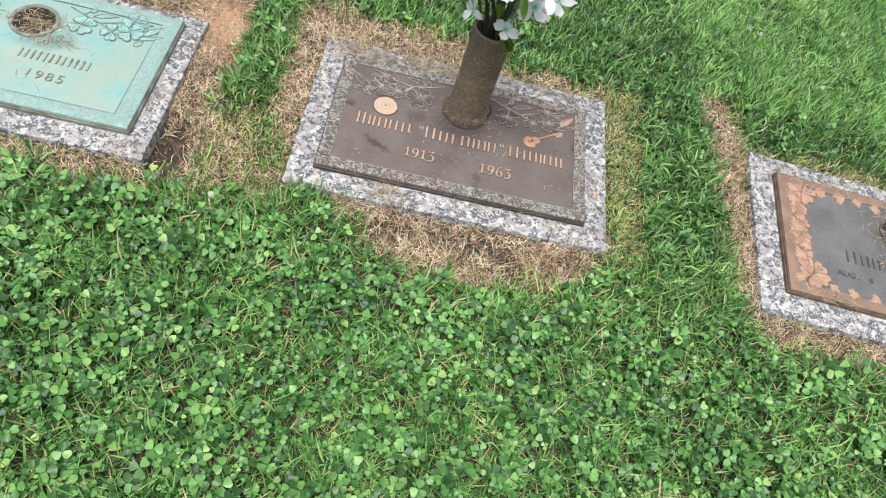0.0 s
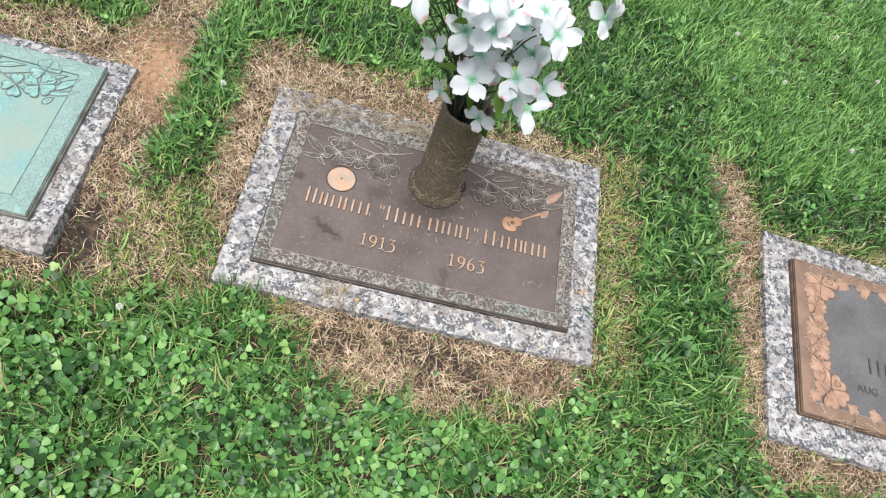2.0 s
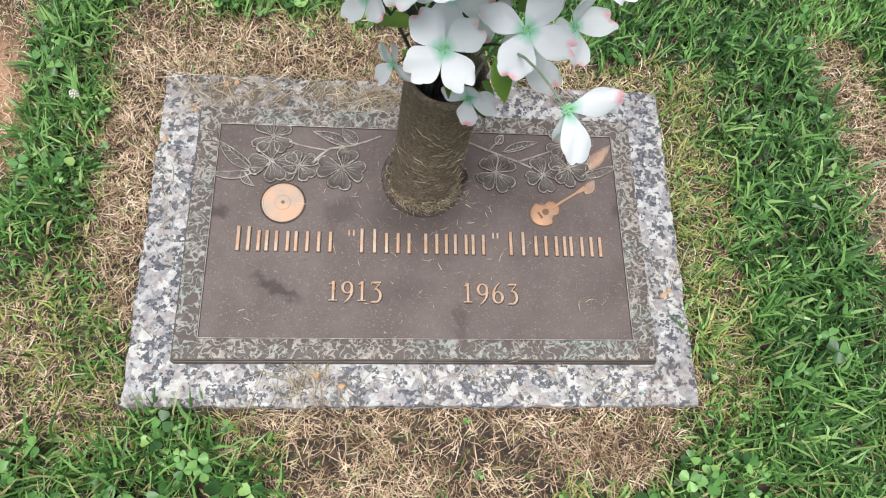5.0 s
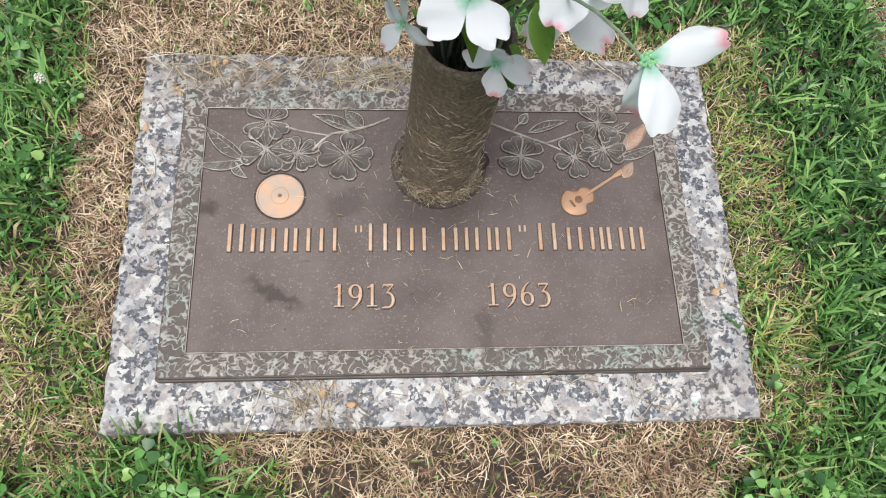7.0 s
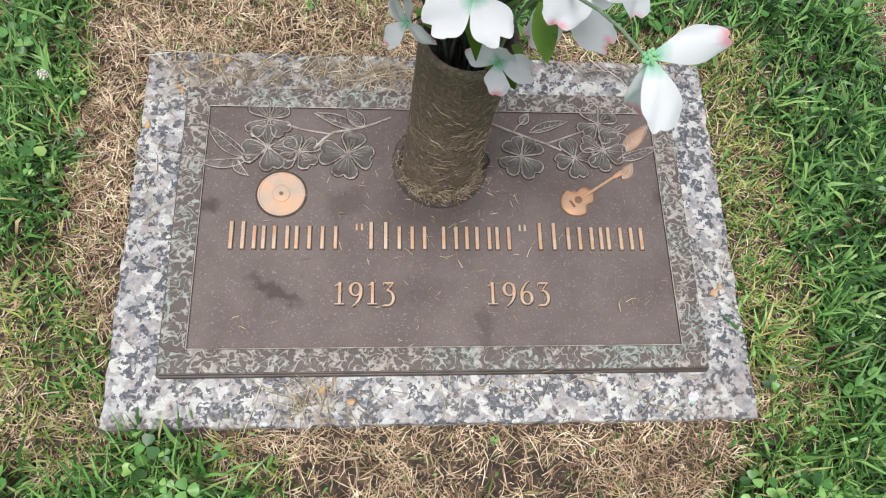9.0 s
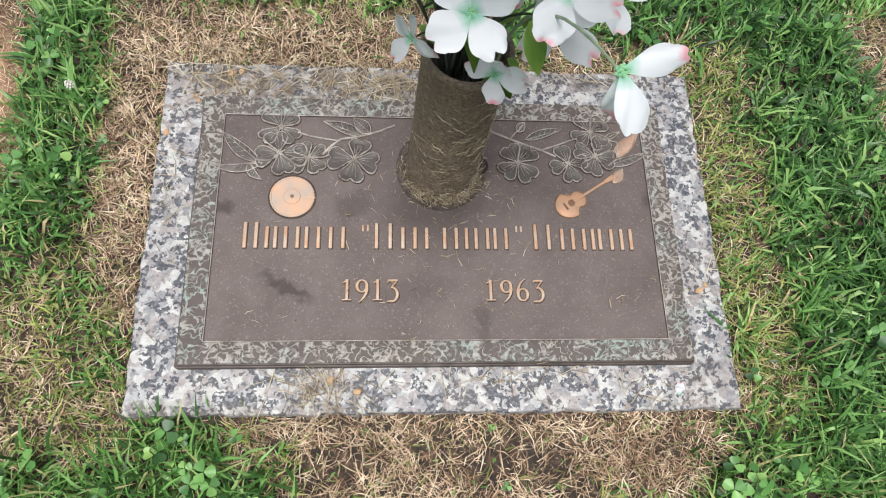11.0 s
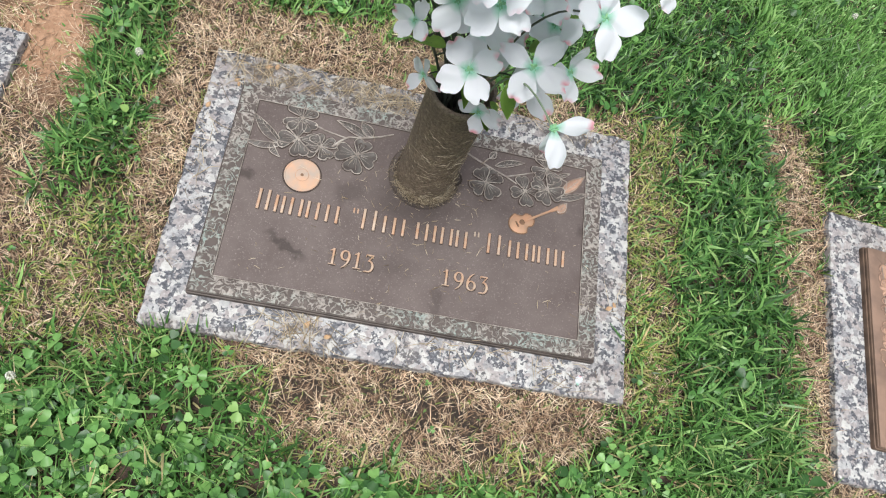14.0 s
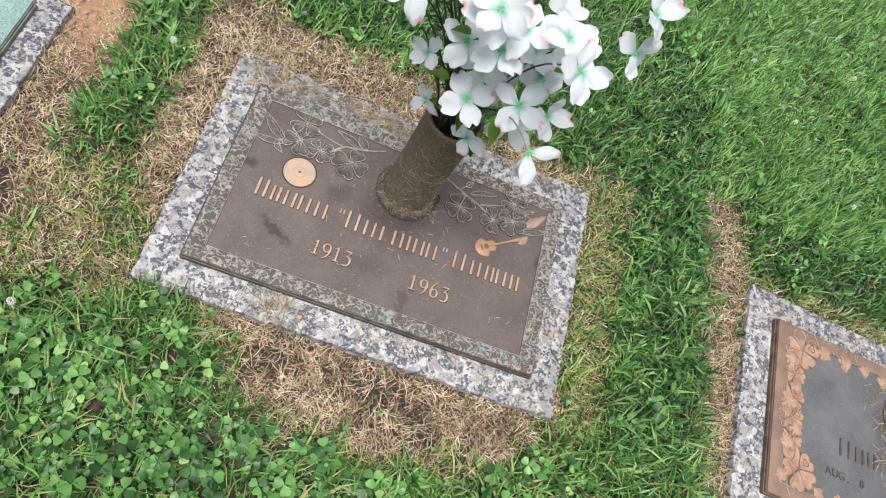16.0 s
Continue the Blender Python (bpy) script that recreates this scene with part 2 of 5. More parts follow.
M_CLOVER = blade_material("clover_green", [(0.0, (0.022, 0.072, 0.022)), (0.4, (0.072, 0.21, 0.055)), (0.75, (0.145, 0.345, 0.10)), (0.93, (0.21, 0.43, 0.135)), (1.0, (0.31, 0.51, 0.16))], 0.12, 0.5)
M_STRAW = blade_material("dry_straw", [(0.0, (0.06, 0.038, 0.027)), (0.2, (0.29, 0.195, 0.125)), (0.42, (0.55, 0.41, 0.28)), (0.66, (0.73, 0.60, 0.44)), (0.88, (0.85, 0.76, 0.61)), (0.93, (0.34, 0.34, 0.14)), (1.0, (0.16, 0.25, 0.07))], 0.06, 0.65, 0.3, 16, ((0.55, 0.45, 0.38), (1.3, 1.27, 1.22)))
M_YELLOWED = blade_material("yellowed_grass", [(0.0, (0.10, 0.16, 0.035)), (0.4, (0.26, 0.37, 0.09)), (0.75, (0.43, 0.51, 0.16)), (1.0, (0.58, 0.54, 0.26))], 0.2, 0.5, 0.2)
M_LUSH = blade_material("deep_green_turf", [(0.0, (0.014, 0.046, 0.013)), (0.45, (0.045, 0.135, 0.034)), (0.8, (0.10, 0.25, 0.066)), (1.0, (0.21, 0.42, 0.13))], 0.12, 0.5, 0.2)
M_CLIP_DARK = blade_material("weathered_clippings", [(0.0, (0.08, 0.06, 0.035)), (0.4, (0.21, 0.165, 0.105)), (0.75, (0.40, 0.33, 0.225)), (1.0, (0.58, 0.51, 0.38))], 0.05, 0.7, 0.0)
M_CLIP = blade_material("dry_clippings", [(0.0, (0.16, 0.11, 0.06)), (0.4, (0.32, 0.25, 0.15)), (0.8, (0.47, 0.39, 0.26)), (1.0, (0.62, 0.54, 0.40))], 0.1, 0.6, 0.0)


def soil():
    k = Mat("reddish_soil", 0.9)
    c = k.ramp(k.noise(60, 5, 0.65), [(0.3, (0.016, 0.012, 0.010)), (0.5, (0.045, 0.032, 0.023)), (0.72, (0.16, 0.10, 0.065))])
    clay = k.maths("MULTIPLY", k.blob(-0.605, 0.22, 0.085, 0.15, 20), 0.9)
    c = k.mix(clay, c, k.ramp(k.noise(120, 4), [(0.3, (0.33, 0.19, 0.11)), (0.7, (0.47, 0.29, 0.18))]))
    dx = k.maths("SUBTRACT", k.maths("ABSOLUTE", k.maths("SUBTRACT", k.axis(0), 0.15)), 1.6)
    dy = k.maths("SUBTRACT", k.maths("ABSOLUTE", k.maths("SUBTRACT", k.axis(1), 0.25)), 1.5)
    out = k.maths("ADD", k.maths("MAXIMUM", dx, dy), k.maths("MULTIPLY", k.noise(6, 4), 0.25))
    turf = k.ramp(k.noise(35, 5), [(0.3, (0.03, 0.08, 0.02)), (0.7, (0.09, 0.19, 0.045))])
    c = k.mix(k.step(out, -0.05, 0.18), c, turf)
    return k.colour(c).bump(k.noise(140, 5), 0.7, 0.006).m


M_SOIL = soil()


def petal_material():
    k = Mat("white_silk_petal", 0.6, 0, 0.3)
    along = k.axis(0)
    n = k.noise(60, 3)
    x = k.maths("ADD", along, k.maths("MULTIPLY", k.maths("SUBTRACT", n, 0.5), 0.012))
    c = k.mix(k.step(x, 0.0105, 0.002), (0.84, 0.865, 0.91), (0.33, 0.66, 0.50))
    side = k.maths("ABSOLUTE", k.axis(1))
    tip = k.maths("MULTIPLY", k.step(x, 0.0305, 0.0345), k.step(side, 0.009, 0.003))
    tip = k.maths("MULTIPLY", tip, k.step(k.one(), 0.2, 0.6))
    c = k.mix(k.maths("MULTIPLY", tip, 0.8), c, (0.85, 0.26, 0.34))
    return k.colour(c).thin(0.40).m


M_PETAL = petal_material()
M_CENTRE = plain("green_flower_centre", (0.16, 0.42, 0.24), (0.28, 0.5, 0.25), 300, 0.7)
M_STEM = plain("dark_wire_stem", (0.035, 0.045, 0.035), (0.075, 0.085, 0.06), 80, 0.6)
M_STEM_PALE = plain("pale_green_stem", (0.16, 0.24, 0.15), (0.24, 0.30, 0.2), 80, 0.6)
M_LEAF = blade_material("silk_leaf", [(0.0, (0.10, 0.24, 0.06)), (0.5, (0.16, 0.34, 0.08)), (1.0, (0.30, 0.48, 0.10))], 0.4, 0.5, 0.1)
M_BLOSSOM = plain("white_clover_floret", (0.62, 0.64, 0.52), (0.75, 0.74, 0.66), 200, 0.7)
M_DEAD_LEAF = plain("dried_leaf", (0.42, 0.25, 0.13), (0.58, 0.42, 0.26), 120, 0.7)


# ---- mesh helpers ----
def mesh_of(bm, mat, smooth=True):
    me = bpy.data.meshes.new("mesh")
    bmesh.ops.recalc_face_normals(bm, faces=bm.faces)
    bm.to_mesh(me)
    bm.free()
    me.materials.append(mat)
    if smooth:
        me.shade_smooth()
        me.set_sharp_from_angle(angle=radians(40))
    return me


def part(name, bm, mat, parent=None, label="", at=None, smooth=True):
    ob = new(name, bm if isinstance(bm, bpy.types.Mesh) else mesh_of(bm, mat, smooth))
    if parent is not None:
        ob.parent = parent
    if at is not None:
        ob.matrix_basis = at
    return tagged(ob, label)


def prism(bm, outline, z0, z1, bevel=0.0):
    """An upright prism on a closed outline, its top edge rounded."""
    n = len(outline)

    def ring(z, inset):
        out = []
        for i, (x, y) in enumerate(outline):
            ax, ay = outline[i - 1]
            bx, by = outline[(i + 1) % n]
            tx, ty = bx - ax, by - ay
            k = math.hypot(tx, ty) or 1
            out.append(bm.verts.new((x - inset * ty / k, y + inset * tx / k, z)))
        return out
    rings = [ring(z0, 0), ring(z1 - bevel, 0)]
    if bevel:
        rings += [ring(z1 - bevel * 0.3, bevel * 0.3), ring(z1, bevel)]
    for a, b in zip(rings, rings[1:]):
        for i in range(n):
            bm.faces.new((a[i], a[(i + 1) % n], b[(i + 1) % n], b[i]))
    bm.faces.new(rings[-1])
    bm.faces.new(rings[0][::-1])


def box_outline(x0, y0, x1, y1, r=0.002, steps=2):
    out = []
    for cx, cy, a0 in ((x1 - r, y0 + r, -90), (x1 - r, y1 - r, 0), (x0 + r, y1 - r, 90), (x0 + r, y0 + r, 180)):
        for i in range(steps + 1):
            a = radians(a0 + 90 * i / steps)
            out.append((cx + r * math.cos(a), cy + r * math.sin(a)))
    return out


def tube(bm, pts, radii, sides=6, flat=1.0):
    """A round rod along points; flat squashes it in z."""
    pts = [Vector(p) for p in pts]
    if isinstance(radii, (int, float)):
        radii = [radii] * len(pts)
    rings = []
    for i, p in enumerate(pts):
        d = (pts[min(i + 1, len(pts) - 1)] - pts[max(i - 1, 0)]).normalized()
        ref = Vector((0, 0, 1)) if abs(d.z) < 0.9 else Vector((0, 1, 0))
        u = d.cross(ref).normalized()
        v = u.cross(d)
        rings.append([bm.verts.new(p + (u * math.cos(a) + v * math.sin(a) * flat) * radii[i]) for a in (2 * math.pi * j / sides for j in range(sides))])
    for a, b in zip(rings, rings[1:]):
        for j in range(sides):
            bm.faces.new((a[j], a[(j + 1) % sides], b[(j + 1) % sides], b[j]))
    bm.faces.new(rings[0][::-1])
    bm.faces.new(rings[-1])


def arc(p0, p1, p2, n=8):
    """A smooth line from p0 to p2, drawn towards p1."""
    p0, p1, p2 = Vector(p0), Vector(p1), Vector(p2)
    return [p0 * (1 - t) ** 2 + p1 * 2 * t * (1 - t) + p2 * t * t for t in (i / n for i in range(n + 1))]


def lathe(bm, profile, sides=48):
    rings = [[bm.verts.new((r * math.cos(a), r * math.sin(a), z)) for a in (2 * math.pi * j / sides for j in range(sides))] for r, z in profile]
    for a, b in zip(rings, rings[1:]):
        for j in range(sides):
            bm.faces.new((a[j], a[(j + 1) % sides], b[(j + 1) % sides], b[j]))
    bm.faces.new(rings[0][::-1])
    bm.faces.new(rings[-1])


def dome(bm, outline, z, rise, crown=0.35):
    """A low pillow on a closed outline."""
    n = len(outline)
    cx, cy = sum(p[0] for p in outline) / n, sum(p[1] for p in outline) / n
    rings = []
    for k, h in ((1.0, 0.0), (0.9, 0.6), (0.55, 1.0)):
        rings.append([bm.verts.new((cx + (x - cx) * k, cy + (y - cy) * k, z + rise * h)) for x, y in outline])
    for a, b in zip(rings, rings[1:]):
        for i in range(n):
            bm.faces.new((a[i], a[(i + 1) % n], b[(i + 1) % n], b[i]))
    top = bm.verts.new((cx, cy, z + rise * (1 + crown)))
    for i in range(n):
        bm.faces.new((rings[-1][i], rings[-1][(i + 1) % n], top))


# ---- ground: one sheet out to the horizon ----
def ripple(x, y, f):
    return (np.sin(f * x * 1.3 + 1.7) * np.sin(f * y * 1.1 + 0.4) + 0.6 * np.sin(f * 2.1 * x - f * 1.7 * y + 2.2) + 0.5 * np.sin(f * 2.9 * y + f * 1.9 * x + 5.1)) / 2.1


def grow(lo, hi, step, reach):
    core = list(np.arange(lo, hi, step))
    d, out = step, []
    while d < reach:
        d *= 1.55
        out.append(d)
    return np.array([lo - v for v in out[::-1]] + core + [core[-1] + v for v in out])


def ground_z(x, y):
    z = 0.004 * ripple(x, y, 9) + 0.002 * ripple(y, x, 31)
    z = z - 0.042 * np.exp(-(((x + 0.605) / 0.038) ** 2 + ((y + 0.20) / 0.085) ** 2))
    z = z - 0.012 * np.exp(-(((x - 0.06) / 0.08) ** 2 + ((y + 0.275) / 0.03) ** 2)) - 0.012 * np.exp(-(((x + 0.115) / 0.035) ** 2 + ((y + 0.282) / 0.025) ** 2))
    return z - 0.004


gx, gy = grow(-1.5, 1.9, 0.02, 900), grow(-1.3, 1.9, 0.02, 900)
GX, GY = np.meshgrid(gx, gy)
near = np.exp(-np.maximum(0, np.hypot(GX, GY) - 3) / 4)
GZ = ground_z(GX, GY) * near
cols, rows = len(gx), len(gy)
idx = np.arange(cols * rows).reshape(rows, cols)
quads = np.stack([idx[:-1, :-1], idx[:-1, 1:], idx[1:, 1:], idx[1:, :-1]], -1).reshape(-1, 4)
me = bpy.data.meshes.new("ground")
me.from_pydata(np.stack([GX, GY, GZ], -1).reshape(-1, 3).tolist(), [], quads.tolist())
me.materials.append(M_SOIL)
me.shade_smooth()
tagged(new("ground", me), "reddish brown soil under a patchy cemetery lawn", "ground", kind="structure")


# ---- memorial stones ----
STONES = {"middle": (0.0, 0.004, 0.36, 0.235, 0.0), "green": (-0.9945, -0.0315, 0.3545, 0.2215, 0.0), "vine": (1.09, -0.079, 0.3575, 0.239, -3.6)}
TOP = 0.012


def granite_base(key, label, mat, seed):
    cx, cy, hx, hy, turn = STONES[key]
    rnd = random.Random(seed)
    pts = []
    for (ax, ay), (bx, by) in zip(((-hx, -hy), (hx, -hy), (hx, hy), (-hx, hy)), ((hx, -hy), (hx, hy), (-hx, hy), (-hx, -hy))):
        n = int(math.hypot(bx - ax, by - ay) / 0.012)
        for i in range(n):
            k = i / n
            off = rnd.uniform(-0.0022, 0.0012)
            px, py = ax + (bx - ax) * k, ay + (by - ay) * k
            nx, ny = (by - ay), -(bx - ax)
            ln = math.hypot(nx, ny)
            pts.append((px + off * nx / ln, py + off * ny / ln))
    bm = bmesh.new()
    prism(bm, pts, -0.09, TOP, 0.0035)
    ob = part("granite_base", bm, mat, at=pose(cx, cy, 0, 0, 0, turn))
    return tagged(ob, label, "grave base", "granite bases of the markers")


granite_base("middle", "speckled grey and white granite slab set flush in the turf", M_GRANITE_A, 1)
granite_base("green", "dusty grey granite slab under a green plaque", M_GRANITE_B, 2)
granite_base("vine", "pale speckled granite slab under a vine-bordered plaque", M_GRANITE, 3)

HX, HY = 0.305, 0.178


def plaque(name, label, at, edge, border, panel, INX=0.274, INY=0.149):
    """A cast plaque: plate, four border strips round a panel; local z 0 is the plate's underside."""
    bm = bmesh.new()
    prism(bm, box_outline(-HX, -HY, HX, HY, 0.003), 0.0, 0.009, 0.0012)
    prism(bm, box_outline(-HX + 0.002, -HY + 0.002, HX - 0.002, HY - 0.002, 0.003), 0.0085, 0.0135, 0.0015)
    ob = part(name, bm, edge, at=at)
    tagged(ob, label, "grave plaque", "bronze plaques of the markers")
    bm = bmesh.new()
    prism(bm, box_outline(-INX + 0.001, -INY + 0.001, INX - 0.001, INY - 0.001, 0.001), 0.013, 0.0152, 0.0004)
    part("panel", bm, panel, ob, "plain cast panel")
    bm = bmesh.new()
    a, b, c, d = HX - 0.0037, HY - 0.0037, INX + 0.001, INY + 0.001
    for q in (((-a, -b), (a, -b), (c, -d), (-c, -d)), ((a, -b), (a, b), (c, d), (c, -d)), ((a, b), (-a, b), (-c, d), (c, d)), ((-a, b), (-a, -b), (-c, -d), (-c, d))):
        prism(bm, q, 0.013, 0.0168, 0.0002)
    part("border", bm, border, ob, "textured raised border")
    bm = bmesh.new()
    ring = [(-INX, -INY, 0.0166), (INX, -INY, 0.0166), (INX, INY, 0.0166), (-INX, INY, 0.0166), (-INX, -INY, 0.0166)]
    for p, q in zip(ring, ring[1:]):
        tube(bm, [p, q], 0.0006, 5)
    part("inner_line", bm, M_RELIEF_LINE if edge is not M_EDGE_GREEN else M_LINE_GREEN, ob, "thin raised line round the panel")
    return ob


FACE = 0.0152


def add_shade_margin(bm, outline, spread, z):
    """A thin dark plate round a raised shape: its contact shade as colour."""
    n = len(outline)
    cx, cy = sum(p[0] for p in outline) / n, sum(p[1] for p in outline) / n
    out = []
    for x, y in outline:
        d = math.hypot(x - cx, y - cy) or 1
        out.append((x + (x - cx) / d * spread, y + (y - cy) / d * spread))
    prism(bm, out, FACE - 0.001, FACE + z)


# colour of the painted shade for each relief material
def shade_margin_material(mat):
    return M_GROOVE_SHADE if mat is M_RELIEF else M_LINE_GREEN if mat is M_RELIEF_GREEN else M_COPPER_DARK


def rounded(pts, times=2):
    """A closed outline with its corners cut twice over."""
    for _ in range(times):
        pts = [q for (ax, ay), (bx, by) in zip(pts, pts[1:] + pts[:1]) for q in ((0.75 * ax + 0.25 * bx, 0.75 * ay + 0.25 * by), (0.25 * ax + 0.75 * bx, 0.25 * ay + 0.75 * by))]
    return pts


def dish(bm, outline, z, rise):
    """A petal with a raised rim, hollow towards the middle."""
    n = len(outline)
    cx, cy = sum(p[0] for p in outline) / n, sum(p[1] for p in outline) / n
    rings = []
    for k, h in ((1.0, 0.0), (0.97, 0.8), (0.90, 1.0), (0.78, 0.62), (0.4, 0.42)):
        rings.append([bm.verts.new((cx + (x - cx) * k, cy + (y - cy) * k, z + rise * h)) for x, y in outline])
    for a, b in zip(rings, rings[1:]):
        for i in range(n):
            bm.faces.new((a[i], a[(i + 1) % n], b[(i + 1) % n], b[i]))
    top = bm.verts.new((cx, cy, z + rise * 0.5))
    for i in range(n):
        bm.faces.new((rings[-1][i], rings[-1][(i + 1) % n], top))


def dogwood_relief(parent, x, y, size, turn, mat, line, name="flower_relief", petals=4, squash=1.0, layer=0):
    """An open dogwood flower in low relief, its petals overlapping like a fan."""
    rnd = random.Random(int(turn * 13 + x * 1e4))
    lift = 0.0005 * layer
    bm, lm, gm = bmesh.new(), bmesh.new(), bmesh.new()
    for i in range(petals):
        a = radians(turn + 360 * i / petals + rnd.uniform(-9, 9))
        long, wide, skew = rnd.uniform(0.9, 1.1), rnd.uniform(0.88, 1.14), rnd.uniform(-0.1, 0.1)
        shape = ((0.06, 0.04), (0.22, 0.13), (0.46, 0.32), (0.72, 0.49), (0.96, 0.44), (1.06, 0.22), (1.02, 0.10), (0.91, 0.0))
        side = [(u, w + skew * u) for u, w in shape] + [(u, -w * rnd.uniform(0.9, 1.05) + skew * u) for u, w in shape[::-1][1:]]

        def put(u, w):
            px, py = u * size * long, w * size * wide
            return x + px * math.cos(a) - py * math.sin(a), y + (px * math.sin(a) + py * math.cos(a)) * squash
        out = rounded([put(u, w) for u, w in side][::-1])
        up = 0.00022 * i + lift
        add_shade_margin(gm, out, 0.0021, 0.0005 + 0.00005 * i + lift * 0.3)
        dish(bm, out, FACE - 0.0006 + up, 0.0025)
        tube(lm, [(px, py, FACE + 0.0014 + up) for px, py in out + out[:1]], [0.0009 * rnd.uniform(0.45, 1.5) for _ in range(len(out) + 1)], 4)
        for w in (-0.22, 0.02, 0.2):
            far = rnd.uniform(0.6, 0.86)
            p = [(*put(u, w * u * 1.2), FACE + 0.0009 + up) for u in (0.2, 0.5, far)]
            tube(lm, p, [0.0004, 0.0003, 0.0002], 4)
    for i in range(12):
        a, r = i * 2.4, size * 0.045 * math.sqrt(i)
        bmesh.ops.create_icosphere(lm, subdivisions=1, radius=size * 0.042, matrix=Matrix.Translation((x + r * math.cos(a), y + r * math.sin(a), FACE + 0.0019 + lift)))
    ob = part(name, bm, mat, parent)
    part("raised_outline", lm, line, ob)
    part("shade_margin", gm, shade_margin_material(mat), ob)
    return ob


def leaf_outline(x0, y0, x1, y1, width, bend=0.0):
    dx, dy = x1 - x0, y1 - y0
    ln = math.hypot(dx, dy)
    ux, uy = dx / ln, dy / ln
    out = []
    for s, rng in ((1, range(0, 9)), (-1, range(7, 0, -1))):
        for i in rng:
            k = i / 8
            w = s * width * math.sin(math.pi * k ** 0.8) + bend * math.sin(math.pi * k)
            out.append((x0 + ux * ln * k - uy * w, y0 + uy * ln * k + ux * w))
    return out


def leaf_relief(parent, x0, y0, x1, y1, width, mat, line, bend=0.0, name="leaf_relief"):
    bm, lm = bmesh.new(), bmesh.new()
    out = leaf_outline(x0, y0, x1, y1, width, bend)
    dome(bm, out[::-1], FACE - 0.0006, 0.0022, -0.3)
    tube(lm, [(px, py, FACE + 0.0015) for px, py in out + out[:1]], 0.00065, 5)
    for i in (2, 3, 4, 5, 6):
        k = i / 8
        mx, my = x0 + (x1 - x0) * k, y0 + (y1 - y0) * k
        for ox, oy in (out[min(i + 1, 8)], out[-min(i + 1, 7)]):
            tube(lm, [(mx, my, FACE + 0.0013), (mx + 0.8 * (ox - mx), my + 0.8 * (oy - my), FACE + 0.0012)], 0.00035, 4)
    tube(lm, [(x0, y0, FACE + 0.0012), ((x0 + x1) / 2, (y0 + y1) / 2, FACE + 0.0014), (x1, y1, FACE + 0.0008)], 0.0005, 4)
    ob = part(name, bm, mat, parent)
    part("raised_outline", lm, line, ob)
    gm = bmesh.new()
    add_shade_margin(gm, out[::-1], 0.0018, 0.0004 + 0.01 * abs(x0 - x1) * 0.01)
    part("shade_margin", gm, shade_margin_material(mat), ob)
    return ob


def twig(parent, pts, r, mat):
    bm = bmesh.new()
    tube(bm, [(x, y, FACE + 0.0014) for x, y in pts], [r * (1 - 0.4 * i / len(pts)) for i in range(len(pts))], 6)
    part("twig_relief", bm, mat, parent)


def dogwood_sprays(ob, mat, line, accent=None):
    """The two flowering sprays at the head of a plaque."""
    for x, y, s, turn, layer in ((-0.202, 0.132, 0.0265, 38, 0), (-0.165, 0.088, 0.0225, 25, 0), (-0.202, 0.094, 0.030, 8, 1), (-0.107, 0.087, 0.030, 82, 0),
                                 (0.104, 0.086, 0.028, 40, 0), (0.171, 0.085, 0.024, 15, 0), (0.205, 0.133, 0.0265, 35, 0), (0.208, 0.096, 0.028, 70, 1)):
        dogwood_relief(ob, x, y, s, turn, mat, line, layer=layer)
    for x0, y0, x1, y1, w, b in ((-0.226, 0.080, -0.276, 0.124, 0.0085, 0.003), (-0.222, 0.079, -0.285, 0.075, 0.0055, 0.006), (-0.240, 0.079, -0.222, 0.056, 0.005, -0.004),
                                 (-0.096, 0.120, -0.149, 0.141, 0.0075, -0.002), (-0.088, 0.124, -0.110, 0.147, 0.009, 0.0), (0.116, 0.119, 0.167, 0.136, 0.006, 0.002),
                                 (0.106, 0.131, 0.117, 0.146, 0.006, 0.0), (0.224, 0.083, 0.282, 0.104, 0.006, -0.002), (0.222, 0.122, 0.246, 0.134, 0.004, 0.0)):
        leaf_relief(ob, x0, y0, x1, y1, w, mat, line, b)
    for x0, y0, x1, y1, w in ((0.232, 0.094, 0.272, 0.135, 0.0085), (0.229, 0.058, 0.243, 0.078, 0.0065)):
        leaf_relief(ob, x0, y0, x1, y1, w, accent or mat, line)
    twig(ob, [(-0.148, 0.092), (-0.136, 0.106), (-0.125, 0.115), (-0.098, 0.120), (-0.075, 0.128), (-0.056, 0.137)], 0.0019, line)
    twig(ob, [(-0.180, 0.124), (-0.166, 0.119), (-0.145, 0.115), (-0.125, 0.112)], 0.0014, line)
    twig(ob, [(-0.230, 0.083), (-0.215, 0.083), (-0.205, 0.088)], 0.0013, line)
    twig(ob, [(0.062, 0.134), (0.085, 0.124), (0.107, 0.115), (0.136, 0.104), (0.155, 0.095)], 0.0018, line)
    twig(ob, [(0.136, 0.104), (0.158, 0.112), (0.186, 0.123)], 0.0013, line)
    twig(ob, [(0.096, 0.120), (0.103, 0.129), (0.110, 0.135)], 0.0011, line)
    twig(ob, [(0.106, 0.115), (0.108, 0.106), (0.105, 0.092)], 0.0012, line)
    twig(ob, [(0.222, 0.123), (0.240, 0.118), (0.240, 0.102), (0.228, 0.084)], 0.0010, line)


